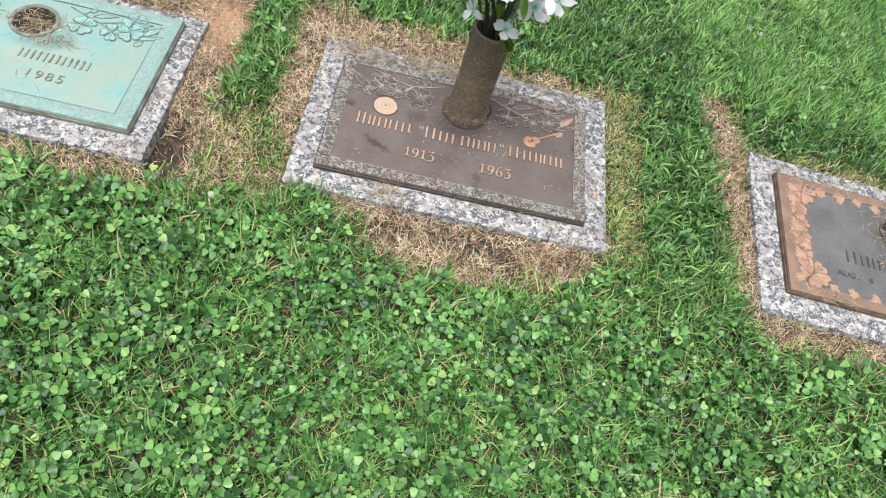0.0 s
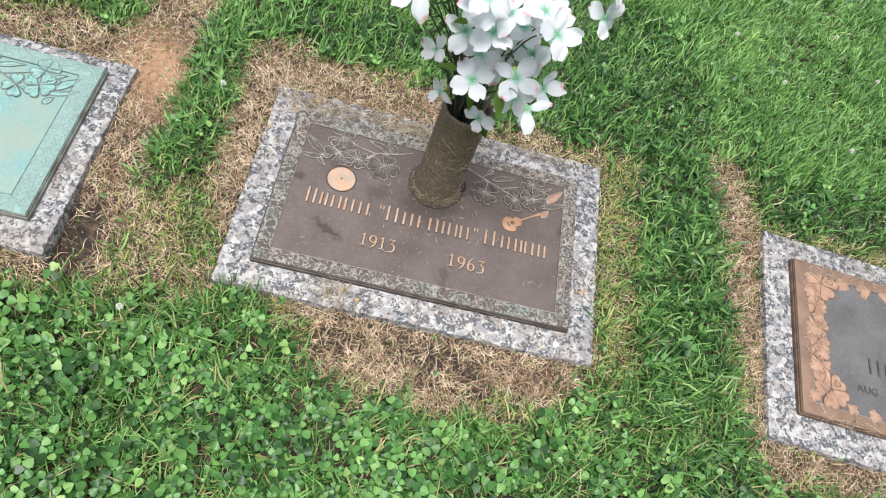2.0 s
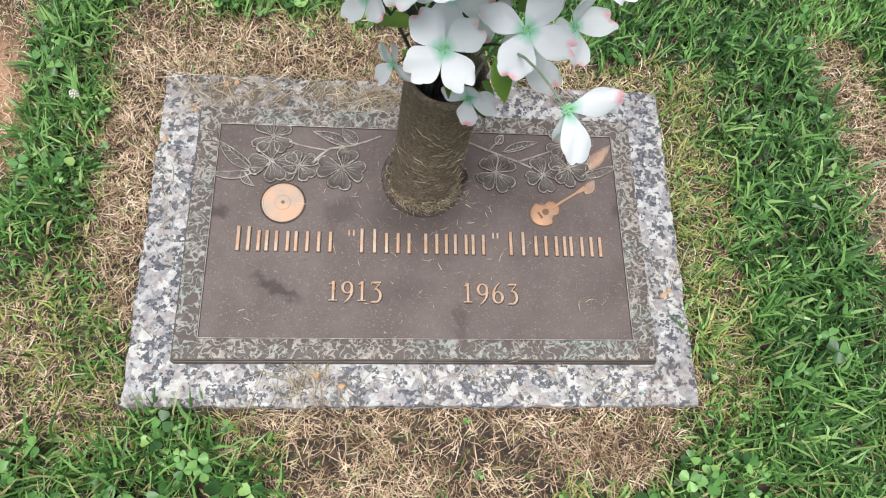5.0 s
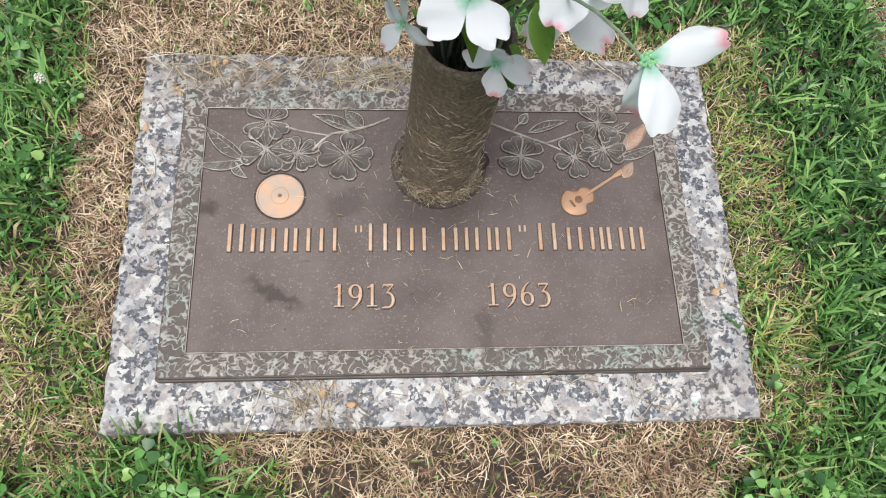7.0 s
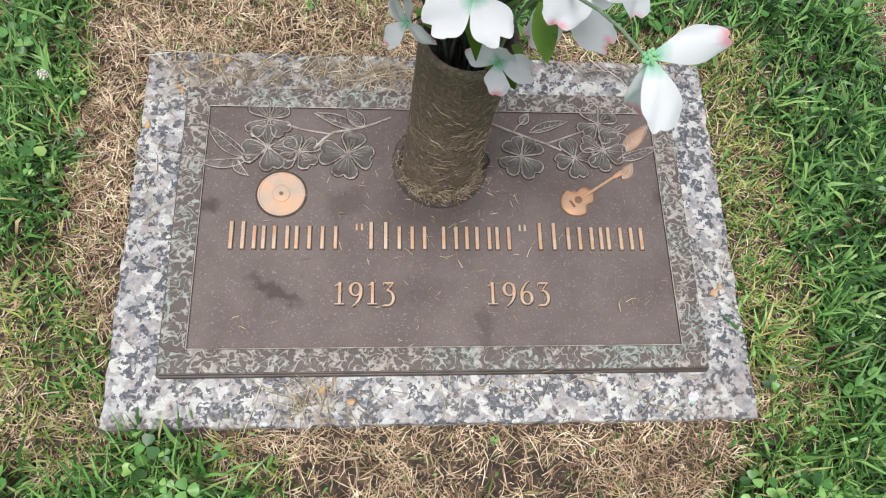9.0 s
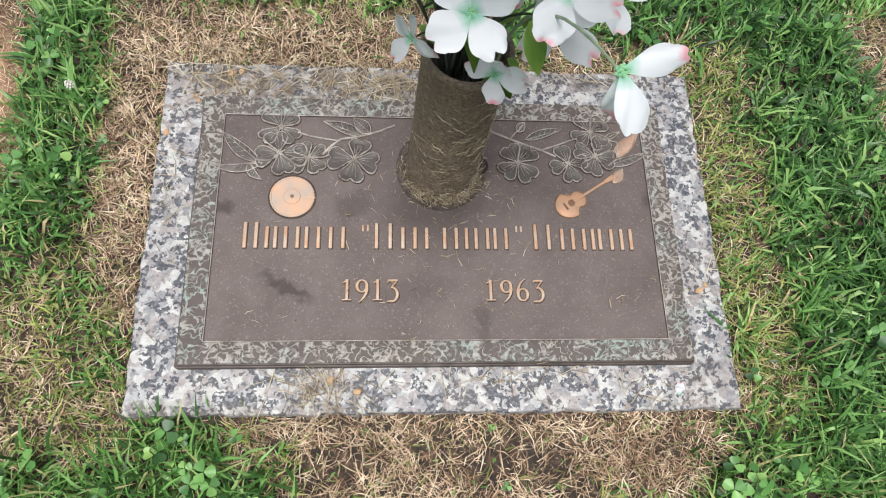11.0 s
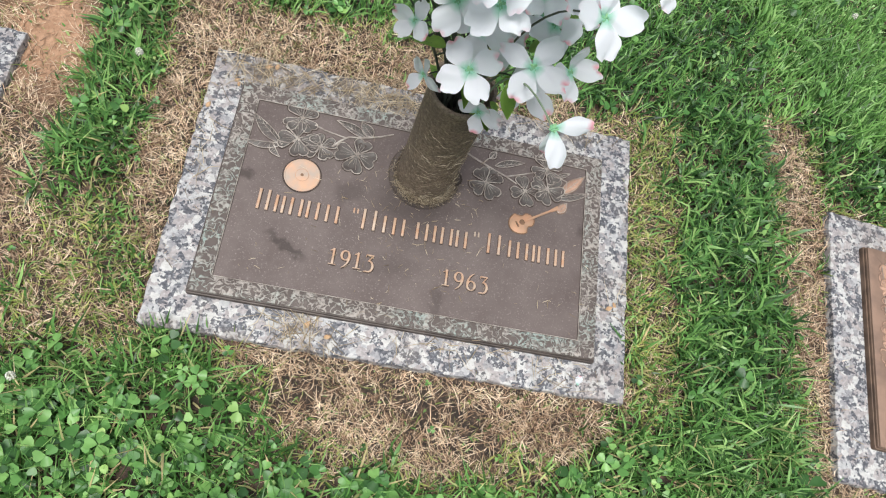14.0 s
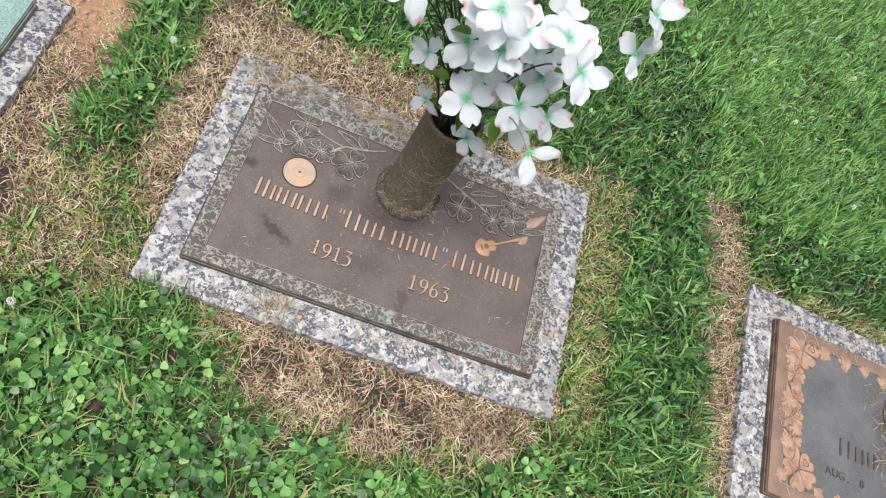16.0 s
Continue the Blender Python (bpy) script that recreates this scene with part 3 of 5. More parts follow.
def bars(parent, y, height, spans, mat, name="letter_bar"):
    """Raised plain bars that stand for lettering."""
    for x0, x1, k in spans:
        w = (x1 - x0)
        for c in (x0 + 0.2 * w, x1 - 0.2 * w):
            bm = bmesh.new()
            prism(bm, box_outline(c - 0.0021, y, c + 0.0021, y + height * k, 0.0006), FACE - 0.001, FACE + 0.0026, 0.0006)
            ob = part(name, bm, mat, parent)
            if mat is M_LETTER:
                # dark plate shifted down and right: painted shade of the bar
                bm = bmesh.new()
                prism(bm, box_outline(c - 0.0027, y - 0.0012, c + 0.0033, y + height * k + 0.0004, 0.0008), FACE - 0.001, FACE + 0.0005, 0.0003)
                part("shade_rim", bm, M_GROOVE_SHADE, ob)


def bowl(cx, cy, rx, ry, a0, a1, thin, thick, n=18):
    """A curved pen stroke: points and widths, thickest at the sides."""
    out = []
    for i in range(n + 1):
        a = radians(a0 + (a1 - a0) * i / n)
        out.append((cx + rx * math.cos(a), cy + ry * math.sin(a), thin + (thick - thin) * abs(math.cos(a)) ** 1.5))
    return out


NINE = [bowl(0.30, 0.68, 0.225, 0.28, 0, 360, 0.055, 0.14, 28), [(0.525, 0.68, 0.13), (0.535, 0.52, 0.135), (0.49, 0.32, 0.12), (0.40, 0.14, 0.09), (0.28, 0.0, 0.06), (0.16, -0.09, 0.03)]]
DIGITS = {
    "1": [[(0.32, 0.0, 0.135), (0.32, 0.5, 0.13), (0.32, 0.99, 0.135)], [(0.32, 0.97, 0.07), (0.22, 0.88, 0.06), (0.11, 0.83, 0.03)], [(0.11, 0.025, 0.05), (0.53, 0.025, 0.05)]],
    "9": NINE,
    "6": [[(0.62 - x, 0.96 - y, w) for x, y, w in line] for line in NINE],
    "3": [[(0.07, 0.82, 0.03), (0.10, 0.95, 0.08), (0.30, 0.955, 0.085), (0.53, 0.955, 0.07)], [(0.51, 0.95, 0.05), (0.38, 0.78, 0.06), (0.25, 0.60, 0.06)],
          [(0.22, 0.60, 0.05)] + bowl(0.27, 0.28, 0.25, 0.33, 85, -105, 0.075, 0.14, 16) + [(0.10, -0.055, 0.06), (0.03, -0.07, 0.03)]],
}


def pen(bm, line, size, swell, z0, z1):
    """A raised stroke along points, with bevelled shoulders."""
    rings = []
    for i, (x, y, w) in enumerate(line):
        ax, ay, _ = line[max(i - 1, 0)]
        bx, by, _ = line[min(i + 1, len(line) - 1)]
        d = math.hypot(bx - ax, by - ay) or 1
        nx, ny = -(by - ay) / d, (bx - ax) / d
        h = w / 2 * size + swell
        rings.append([bm.verts.new((x * size + nx * o * h, y * size + ny * o * h, z)) for o, z in ((1, z0), (1, z1 - 0.0005), (0.75, z1), (-0.75, z1), (-1, z1 - 0.0005), (-1, z0))])
    for a, b in zip(rings, rings[1:]):
        for j in range(5):
            bm.faces.new((a[j], a[j + 1], b[j + 1], b[j]))
    bm.faces.new(rings[0])
    bm.faces.new(rings[-1][::-1])


def numerals(parent, text, x, y, size, pitch, mat):
    """Raised numerals with serifs, one mesh each, over a dark painted-shade rim."""
    for i, ch in enumerate(text):
        bm, gm = bmesh.new(), bmesh.new()
        for j, line in enumerate(DIGITS[ch]):
            pen(bm, line, size, 0.0, -0.001, 0.0022 + 0.0001 * j)
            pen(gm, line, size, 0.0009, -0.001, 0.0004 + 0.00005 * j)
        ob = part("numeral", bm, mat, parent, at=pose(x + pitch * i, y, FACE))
        part("shade_rim", gm, M_GROOVE_SHADE, ob, at=pose(0.0004, -0.0005, 0))


def lettering(parent, text, x, y, size, pitch, mat, depth=0.0012, name="numeral"):
    """Raised characters, one mesh each, at an even pitch."""
    for i, ch in enumerate(text):
        if ch == " ":
            continue
        cu = bpy.data.curves.new("glyph", "FONT")
        cu.body, cu.size, cu.extrude, cu.bevel_depth, cu.bevel_resolution, cu.align_x = ch, size, depth, 0.0002, 1, "CENTER"
        cu.offset = -0.0003
        tmp = bpy.data.objects.new("glyph", cu)
        scene.collection.objects.link(tmp)
        bpy.context.view_layer.update()
        gl = bpy.data.meshes.new_from_object(tmp.evaluated_get(bpy.context.evaluated_depsgraph_get()))
        bpy.data.objects.remove(tmp)
        gl.materials.clear()
        gl.materials.append(mat)
        ob = part(name, gl, mat, parent, at=pose(x + pitch * (i + 0.5), y, FACE + depth * 0.6))


# -- the middle plaque --
mid = plaque("bronze_plaque", "brown bronze plaque with raised copper lettering on granite", pose(0, 0, TOP), M_EDGE, M_BORDER, M_PANEL)
dogwood_sprays(mid, M_RELIEF, M_RELIEF_LINE, M_VINE)
NAME = ((-0.241, -0.219, 1.0), (-0.214, -0.197, 0.84), (-0.193, -0.169, 0.84), (-0.168, -0.144, 0.84), (-0.139, -0.114, 0.84),
        (-0.084, -0.056, 1.0), (-0.051, -0.026, 0.84), (-0.024, 0.013, 0.84), (0.016, 0.037, 0.84), (0.040, 0.064, 0.84), (0.064, 0.087, 0.84),
        (0.114, 0.142, 1.0), (0.149, 0.172, 0.84), (0.178, 0.197, 0.84), (0.197, 0.222, 0.84), (0.226, 0.246, 0.84))
bars(mid, -0.035, 0.033, NAME, M_LETTER)
for qx in (-0.095, -0.089, 0.096, 0.102):
    bm = bmesh.new()
    prism(bm, box_outline(qx - 0.0012, -0.012, qx + 0.0012, -0.004, 0.0006), FACE - 0.001, FACE + 0.002, 0.0005)
    part("quote_mark", bm, M_LETTER, mid)
numerals(mid, "1913", -0.121, -0.1005, 0.026, 0.0182, M_LETTER)
numerals(mid, "1963", 0.0515, -0.1010, 0.026, 0.0196, M_LETTER)


def record_relief(parent, x, y, r):
    bm = bmesh.new()
    lathe(bm, [(r, -0.001), (r, 0.0016), (r * 0.97, 0.0022), (r * 0.93, 0.0022), (r * 0.91, 0.0015), (r * 0.36, 0.0015), (r * 0.35, 0.0022), (r * 0.30, 0.0024), (r * 0.08, 0.0024), (r * 0.07, 0.001)], 56)
    ob = part("record_relief", bm, M_COPPER_PALE, parent, "raised copper disc", at=pose(x, y, FACE))
    bm = bmesh.new()
    lathe(bm, [(r * 1.09, -0.001), (r * 1.09, 0.0005), (r * 1.03, 0.0008), (r * 1.0, 0.0006)], 56)
    part("groove_ring", bm, M_GROOVE_SHADE, ob)
    bm = bmesh.new()
    lathe(bm, [(r * 0.09, 0.0), (r * 0.09, 0.0026), (r * 0.03, 0.0027)], 20)
    part("spindle_hole", bm, M_COPPER_DARK, ob)
    bm = bmesh.new()
    lathe(bm, [(r * 0.38, 0.001), (r * 0.38, 0.0019), (r * 0.345, 0.0021), (r * 0.34, 0.001)], 40)
    part("label_ring", bm, M_COPPER, ob)


record_relief(mid, -0.183, 0.033, 0.0275)


def guitar_relief(parent, x, y, turn):
    """A small guitar; local x runs along the neck."""
    out = []
    for i in range(40):
        a = 2 * math.pi * i / 40
        c, s = math.cos(a), math.sin(a)
        waist = 0.0155 if c < 0 else 0.0125
        out.append((0.0225 * c, 1.22 * s * waist * (1 - 0.30 * math.exp(-((c - 0.3) / 0.22) ** 2))))
    bm = bmesh.new()
    dome(bm, out, -0.0006, 0.0026)
    ob = part("guitar_relief", bm, M_COPPER, parent, "raised copper guitar", at=pose(x, y, FACE, 0, 0, turn))
    bm = bmesh.new()
    tube(bm, [(px, py, 0.0004) for px, py in out + out[:1]], 0.0009, 5)
    part("outline", bm, M_COPPER_DARK, ob)
    bm = bmesh.new()
    prism(bm, [(0.004, -0.0018), (0.057, -0.0016), (0.057, 0.0016), (0.004, 0.0018)], 0.001, 0.0042, 0.0006)
    prism(bm, [(0.056, -0.0024), (0.068, -0.0036), (0.070, 0.0034), (0.056, 0.0024)], 0.001, 0.0040, 0.0006)
    part("neck", bm, M_COPPER, ob)
    bm = bmesh.new()
    lathe(bm, [(0.0048, 0.001), (0.0048, 0.0028), (0.0044, 0.0029)], 20)
    part("sound_hole", bm, M_COPPER_DARK, ob)
    bm = bmesh.new()
    prism(bm, [(-0.0105, -0.005), (-0.008, -0.005), (-0.008, 0.005), (-0.0105, 0.005)], 0.001, 0.0036, 0.0005)
    part("bridge", bm, M_COPPER_DARK, ob)


guitar_relief(mid, 0.170, 0.028, 33)

# -- the green plaque --
green = plaque("bronze_plaque", "turquoise verdigris bronze plaque with an empty vase socket", pose(-0.989, -0.021, TOP), M_EDGE_GREEN, M_BORDER_GREEN, M_PANEL_GREEN, 0.264, 0.143)
dogwood_sprays(green, M_RELIEF_GREEN, M_LINE_GREEN)
bars(green, -0.045, 0.026, [(0.02 + 0.026 * i, 0.02 + 0.026 * i + 0.021, 1.0) for i in range(6)], M_EDGE_GREEN)
bars(green, -0.045, 0.026, [(-0.2 + 0.026 * i, -0.2 + 0.026 * i + 0.021, 1.0) for i in range(7)], M_EDGE_GREEN)
lettering(green, "1985", 0.052, -0.096, 0.034, 0.022, M_EDGE_GREEN)
bm = bmesh.new()
lathe(bm, [(0.052, -0.002), (0.052, 0.003), (0.047, 0.004), (0.044, 0.003), (0.043, -0.0005)], 48)
part("socket_ring", bm, M_EDGE_GREEN, green, at=pose(0.01, 0.066, FACE))
bm = bmesh.new()
lathe(bm, [(0.043, 0.0), (0.043, 0.0008), (0.01, 0.0004)], 40)
part("socket_hole", bm, M_DARK, green, "dark empty vase socket", at=pose(0.01, 0.066, FACE))

# -- the vine plaque --
vine = plaque("bronze_plaque", "dark grey bronze plaque with an orange leafy vine border", pose(1.097, -0.077, TOP, 0, 0, -3.4), M_EDGE_VINE, M_VINE_FLAT, M_PANEL_GREY)
rv = random.Random(5)


def vine_leaf(x, y, size, turn, lobes):
    bm = bmesh.new()
    out = []
    for i in range(36):
        a = 2 * math.pi * i / 36
        r = size * (0.62 + 0.30 * abs(math.cos(lobes * a / 2)) ** 1.4 + 0.08 * math.sin(7 * a))
        out.append((x + r * math.cos(a + turn), y + r * math.sin(a + turn)))
    dome(bm, out, FACE - 0.0006, 0.0045)
    lm = bmesh.new()
    for j in range(lobes):
        a = turn + 2 * math.pi * j / lobes
        tube(lm, [(x, y, FACE + 0.0043), (x + 0.8 * size * math.cos(a), y + 0.8 * size * math.sin(a), FACE + 0.003)], 0.0007, 4)
    ob = part("vine_leaf", bm, M_VINE, vine, "raised orange bronze leaf")
    part("leaf_rib", lm, M_VINE_FLAT, ob)


edge = [(-0.19 + 0.05 * i, 0.141) for i in range(10)] + [(-0.19 + 0.05 * i, -0.142) for i in range(10)] + [(0.262, 0.118 - 0.039 * i) for i in range(7)]
edge += [(-0.272, 0.098), (-0.250, 0.048), (-0.268, 0.008), (-0.252, -0.035), (-0.271, -0.068), (-0.276, -0.13)]
for x, y in edge:
    vine_leaf(x + rv.uniform(-0.006, 0.006), y + rv.uniform(-0.004, 0.004), rv.uniform(0.015, 0.021), rv.uniform(0, 6), rv.choice((3, 4, 5)))
for x, y, sz, turn in ((-0.238, -0.112, 0.038, 46), (-0.243, 0.128, 0.037, 21), (-0.258, 0.070, 0.024, 63), (-0.259, 0.022, 0.026, 10), (-0.262, -0.018, 0.027, 38), (-0.259, -0.060, 0.024, 80)):
    dogwood_relief(vine, x, y, sz, turn, M_VINE, M_VINE_FLAT, "vine_flower", rv.choice((4, 5)))
for i in range(6):
    y = 0.12 - 0.045 * i
    bm = bmesh.new()
    tube(bm, [(p.x, p.y, FACE + 0.002) for p in arc((-0.262, y, 0), (-0.235, y - 0.02, 0), (-0.256, y - 0.045, 0))], 0.0016, 5)
    part("vine_stem", bm, M_VINE, vine)
bars(vine, -0.052, 0.034, ((-0.150, -0.118, 1.0), (-0.112, -0.086, 0.85), (-0.082, -0.058, 0.85), (-0.052, -0.028, 0.85), (-0.022, 0.002, 0.85), (0.008, 0.032, 0.85)), M_LETTER_DARK)
lettering(vine, "AUG. 8", -0.178, -0.098, 0.022, 0.0155, M_LETTER_DARK, 0.001, "character")
bm = bmesh.new()
lathe(bm, [(0.05, -0.002), (0.05, 0.003), (0.046, 0.004), (0.043, 0.003), (0.042, -0.0005)], 48)
part("socket_ring", bm, M_LETTER_DARK, vine, at=pose(0.008, 0.072, FACE))
bm = bmesh.new()
lathe(bm, [(0.042, 0.0), (0.042, 0.0008), (0.01, 0.0004)], 40)
part("socket_hole", bm, M_DARK, vine, "dark vase socket with dead roots", at=pose(0.008, 0.072, FACE))

# ---- flower vase ----
VB, VT = Vector((0.003, 0.074, TOP + FACE)), Vector((0.0100, 0.077, 0.277))
bm = bmesh.new()
lathe(bm, [(0.057, -0.001), (0.0575, 0.003), (0.055, 0.006), (0.049, 0.0065), (0.048, 0.004), (0.046, 0.004)], 56)
socket = part("vase_socket", bm, M_EDGE, mid, "round bronze socket ring", at=pose(VB.x, VB.y, FACE))
axis = VT - VB
lean = Matrix.Translation(VB) @ Vector((0, 0, 1)).rotation_difference(axis).to_matrix().to_4x4()
H = axis.length
bm = bmesh.new()
lathe(bm, [(0.030, 0.0), (0.0445, 0.001), (0.0455, 0.012), (0.0445, 0.03), (0.0435, H * 0.5), (0.0432, H - 0.010), (0.0450, H - 0.007), (0.0456, H - 0.003), (0.0442, H), (0.0400, H + 0.0003), (0.0378, H - 0.003), (0.0372, H - 0.012), (0.037, 0.02), (0.03, 0.018)], 56)
vase = tagged(part("flower_vase", bm, M_VASE, at=lean), "weathered brown bronze vase standing upright on the plaque", "vase")
bm = bmesh.new()
bmesh.ops.create_cone(bm, cap_ends=True, segments=40, radius1=0.0375, radius2=0.0375, depth=0.004, matrix=Matrix.Translation((0, 0, H - 0.045)))
part("dark_filling", bm, M_DARK, vase)
bm = bmesh.new()
tube(bm, arc((0.045, -0.008, 0.006), (0.066, -0.01, 0.02), (0.047, -0.005, 0.045), 10), 0.0016, 6)
part("chain_loop", bm, M_EDGE, vase)


# ---- artificial dogwood bouquet ----
def petal_mesh(width, notch, curl, twist, fold=0.10):
    """A notched petal from its root at the origin along x, 37 mm long."""
    bm = bmesh.new()
    nu, nv, ln = 12, 10, 0.037
    grid = []
    for i in range(nu + 1):
        u = i / nu
        half = width * (0.16 + 0.84 * math.sin(min(1.0, u * 1.06) ** 1.15 * math.pi * 0.76 + 0.03)) if u > 0 else width * 0.14
        row = []
        for j in range(nv + 1):
            v = 2 * j / nv - 1
            x = ln * (u - notch * max(0, 1 - abs(v) * 2.2) * u ** 6 - 0.16 * abs(v) ** 3 * u ** 2)
            y = half * v
            z = curl * u * u * ln + fold * half * v * v + twist * v * u * 0.01 + 0.0014 * math.sin(3 * v + 5 * u) + 0.0007 * math.sin(7 * v + 11 * u + 20 * curl) * u
            row.append(bm.verts.new((x, y, z)))
        grid.append(row)
    for a, b in zip(grid, grid[1:]):
        for j in range(nv):
            bm.faces.new((a[j], a[j + 1], b[j + 1], b[j]))
    me = mesh_of(bm, M_PETAL, False)
    me.shade_smooth()
    return me


NARROW = [petal_mesh(0.0098, 0.05, 0.10, -0.9, 0.6), petal_mesh(0.0100, 0.05, -0.12, 0.3, 0.4), petal_mesh(0.0072, 0.04, -0.1, 0.6, 0.7)]
PETALS = [petal_mesh(0.0150, 0.10, 0.10, 0.2), petal_mesh(0.0165, 0.14, -0.12, -0.3), petal_mesh(0.0140, 0.06, 0.28, 0.4), petal_mesh(0.0158, 0.12, -0.28, 0.1), petal_mesh(0.0148, 0.16, 0.45, -0.6), petal_mesh(0.0135, 0.10, -0.42, 0.7)]
bm = bmesh.new()
for i in range(14):
    a, r = i * 2.4, 0.0011 * math.sqrt(i)
    bmesh.ops.create_icosphere(bm, subdivisions=1, radius=0.0013, matrix=Matrix.Translation((r * math.cos(a), r * math.sin(a), 0.0014)))
bmesh.ops.create_cone(bm, cap_ends=True, segments=10, radius1=0.0014, radius2=0.0035, depth=0.006, matrix=Matrix.Translation((0, 0, -0.0025)))
CENTRE = mesh_of(bm, M_CENTRE)

bouquet = tagged(new("flower_bouquet"), "white silk dogwood flowers with pink tips in a vase", "artificial flowers")
bouquet.matrix_basis = Matrix.Translation(VT)
rf = random.Random(11)
# centre, facing, turn, scale, pitch of the petals (degrees above the flower's plane), petals shown
FLOWERS = [
    ((-0.011, -0.020, 0.440), (-0.05, -0.55, 0.8), 35, 1.0, (8, 5, 10, 0)),
    ((0.047, -0.018, 0.463), (0.25, -0.45, 0.8), 70, 1.05, (10, 0, 12, 5)),
    ((0.023, 0.009, 0.331), (0.1, -0.75, 0.55), 75, 0.78, (35, -10, 30, -5)),
    ((0.055, -0.116, 0.516), (-0.1, -0.45, 0.8), 0, 1.0, ((12, 18), (-76, 2), (-92, -46))),
    ((-0.004, -0.011, 0.526), (0.05, -0.45, 0.88), 50, 1.05, (5, 8, 0, 10)),
    ((0.062, -0.066, 0.598), (0.4, -0.5, 0.75), 15, 0.92, (15, 30, 5, 25)),
    ((0.134, 0.025, 0.566), (0.55, -0.55, 0.5), 85, 0.9, (35, -25, 40, -10)),
    ((0.081, 0.049, 0.480), (0.35, -0.4, 0.8), 10, 1.0, (12, 4, 10, 0)),
    ((0.062, 0.012, 0.394), (0.25, -0.6, 0.7), 40, 1.1, (5, 10, 0, 8)),
    ((-0.116, 0.022, 0.528), (-0.4, -0.35, 0.8), 25, 1.12, (10, 10, 0, 5)),
    ((-0.025, -0.003, 0.560), (-0.05, -0.3, 0.95), 5, 1.1, (8, 0, 14, 6)),
    ((0.047, 0.039, 0.560), (0.2, -0.25, 0.95), 60, 1.05, (0, 10, 8, 5)),
    ((-0.008, 0.022, 0.452), (0.0, -0.4, 0.9), 80, 1.05, (5, 0, 8, 10)),
    ((-0.070, 0.040, 0.420), (-0.6, -0.4, 0.6), 45, 0.72, (30, 15, 35, 20)),
    ((-0.046, 0.040, 0.335), (-0.75, -0.45, 0.3), 30, 0.75, (25, 10, 40, -5)),
    ((0.104, 0.034, 0.405), (0.5, -0.5, 0.6), 20, 0.95, (5, 12, 0, 8)),
    ((0.046, -0.021, 0.590), (0.3, -0.3, 0.9), 30, 0.95, (20, 5, 30, 10)),
    ((0.056, 0.070, 0.440), (0.3, -0.3, 0.9), 15, 1.0, (0, 5, 0, 8)),
    ((0.020, 0.055, 0.485), (0.05, -0.3, 0.95), 40, 1.0, (5, 0, 8, 2)),
    ((0.128, 0.040, 0.610), (0.5, -0.2, 0.8), 55, 0.9, (20, 30, 10, 0)),
    ((-0.075, 0.030, 0.555), (-0.2, -0.2, 0.95), 30, 1.0, (10, 5, 8, 12)),
    ((0.012, 0.070, 0.580), (0.1, -0.1, 1.0), 10, 1.0, (5, 5, 10, 10)),
    ((-0.039, 0.007, 0.500), (-0.1, -0.45, 0.85), 75, 1.0, (8, 12, 0, 5)),
    ((0.019, 0.038, 0.430), (0.1, -0.5, 0.8), 10, 1.0, (0, 8, 5, 10)),
    ((0.036, 0.023, 0.520), (0.15, -0.45, 0.85), 55, 1.0, (10, 0, 12, 5)),
    ((0.069, 0.051, 0.450), (0.25, -0.45, 0.8), 30, 1.0, (5, 10, 0, 8)),
    ((0.009, 0.001, 0.555), (0.0, -0.4, 0.9), 85, 0.95, (15, 5, 20, 8)),
    ((0.065, -0.008, 0.565), (0.4, -0.4, 0.8), 45, 0.95, (20, 10, 5, 30)),
    ((-0.028, -0.019, 0.585), (-0.1, -0.4, 0.9), 60, 1.0, (8, 5, 12, 5)),
]


def flower(c, facing, turn, k, lifts, shapes=None):
    q = Vector((0, 0, 1)).rotation_difference(Vector(facing).normalized()).to_matrix().to_4x4()
    ob = new("flower", CENTRE)
    ob.parent = bouquet
    ob.matrix_basis = Matrix.Translation(Vector(c) - VT) @ q @ pose(0, 0, 0, 0, 0, turn) @ Matrix.Scale(k * 0.90, 4)
    for i, up in enumerate(lifts):
        az, up = up if isinstance(up, tuple) else (90 * i + rf.uniform(-7, 7), up)
        pt = new("petal", shapes[i] if shapes else rf.choice(PETALS))
        pt.parent = ob
        pt.matrix_basis = pose(0, 0, 0.0005 * i, 0, 0, az) @ pose(0.0012, 0, 0, rf.uniform(-10, 10), -up, 0)


for i, row in enumerate(FLOWERS):
    flower(*row, NARROW if i == 3 else None)
for i, (c, facing, turn, k, lifts) in enumerate(FLOWERS):
    c, f = Vector(c), Vector(facing).normalized()
    root = VT + Vector((rf.uniform(-0.022, 0.022), rf.uniform(-0.02, 0.02), -0.05)) + Vector((c.x - VT.x, c.y - VT.y, 0)) * 0.08
    knee = VT + Vector(((c.x - VT.x) * 0.35, (c.y - VT.y) * 0.25 + 0.012, (c.z - VT.z) * 0.7))
    bm = bmesh.new()
    pts = arc(root - VT, knee - VT, c - f * 0.004 - VT, 12)
    tube(bm, pts, [0.0017 - 0.0009 * j / 12 for j in range(13)], 6)
    part("stem", bm, M_STEM_PALE if i in (3, 6, 15, 19) else M_STEM, bouquet)
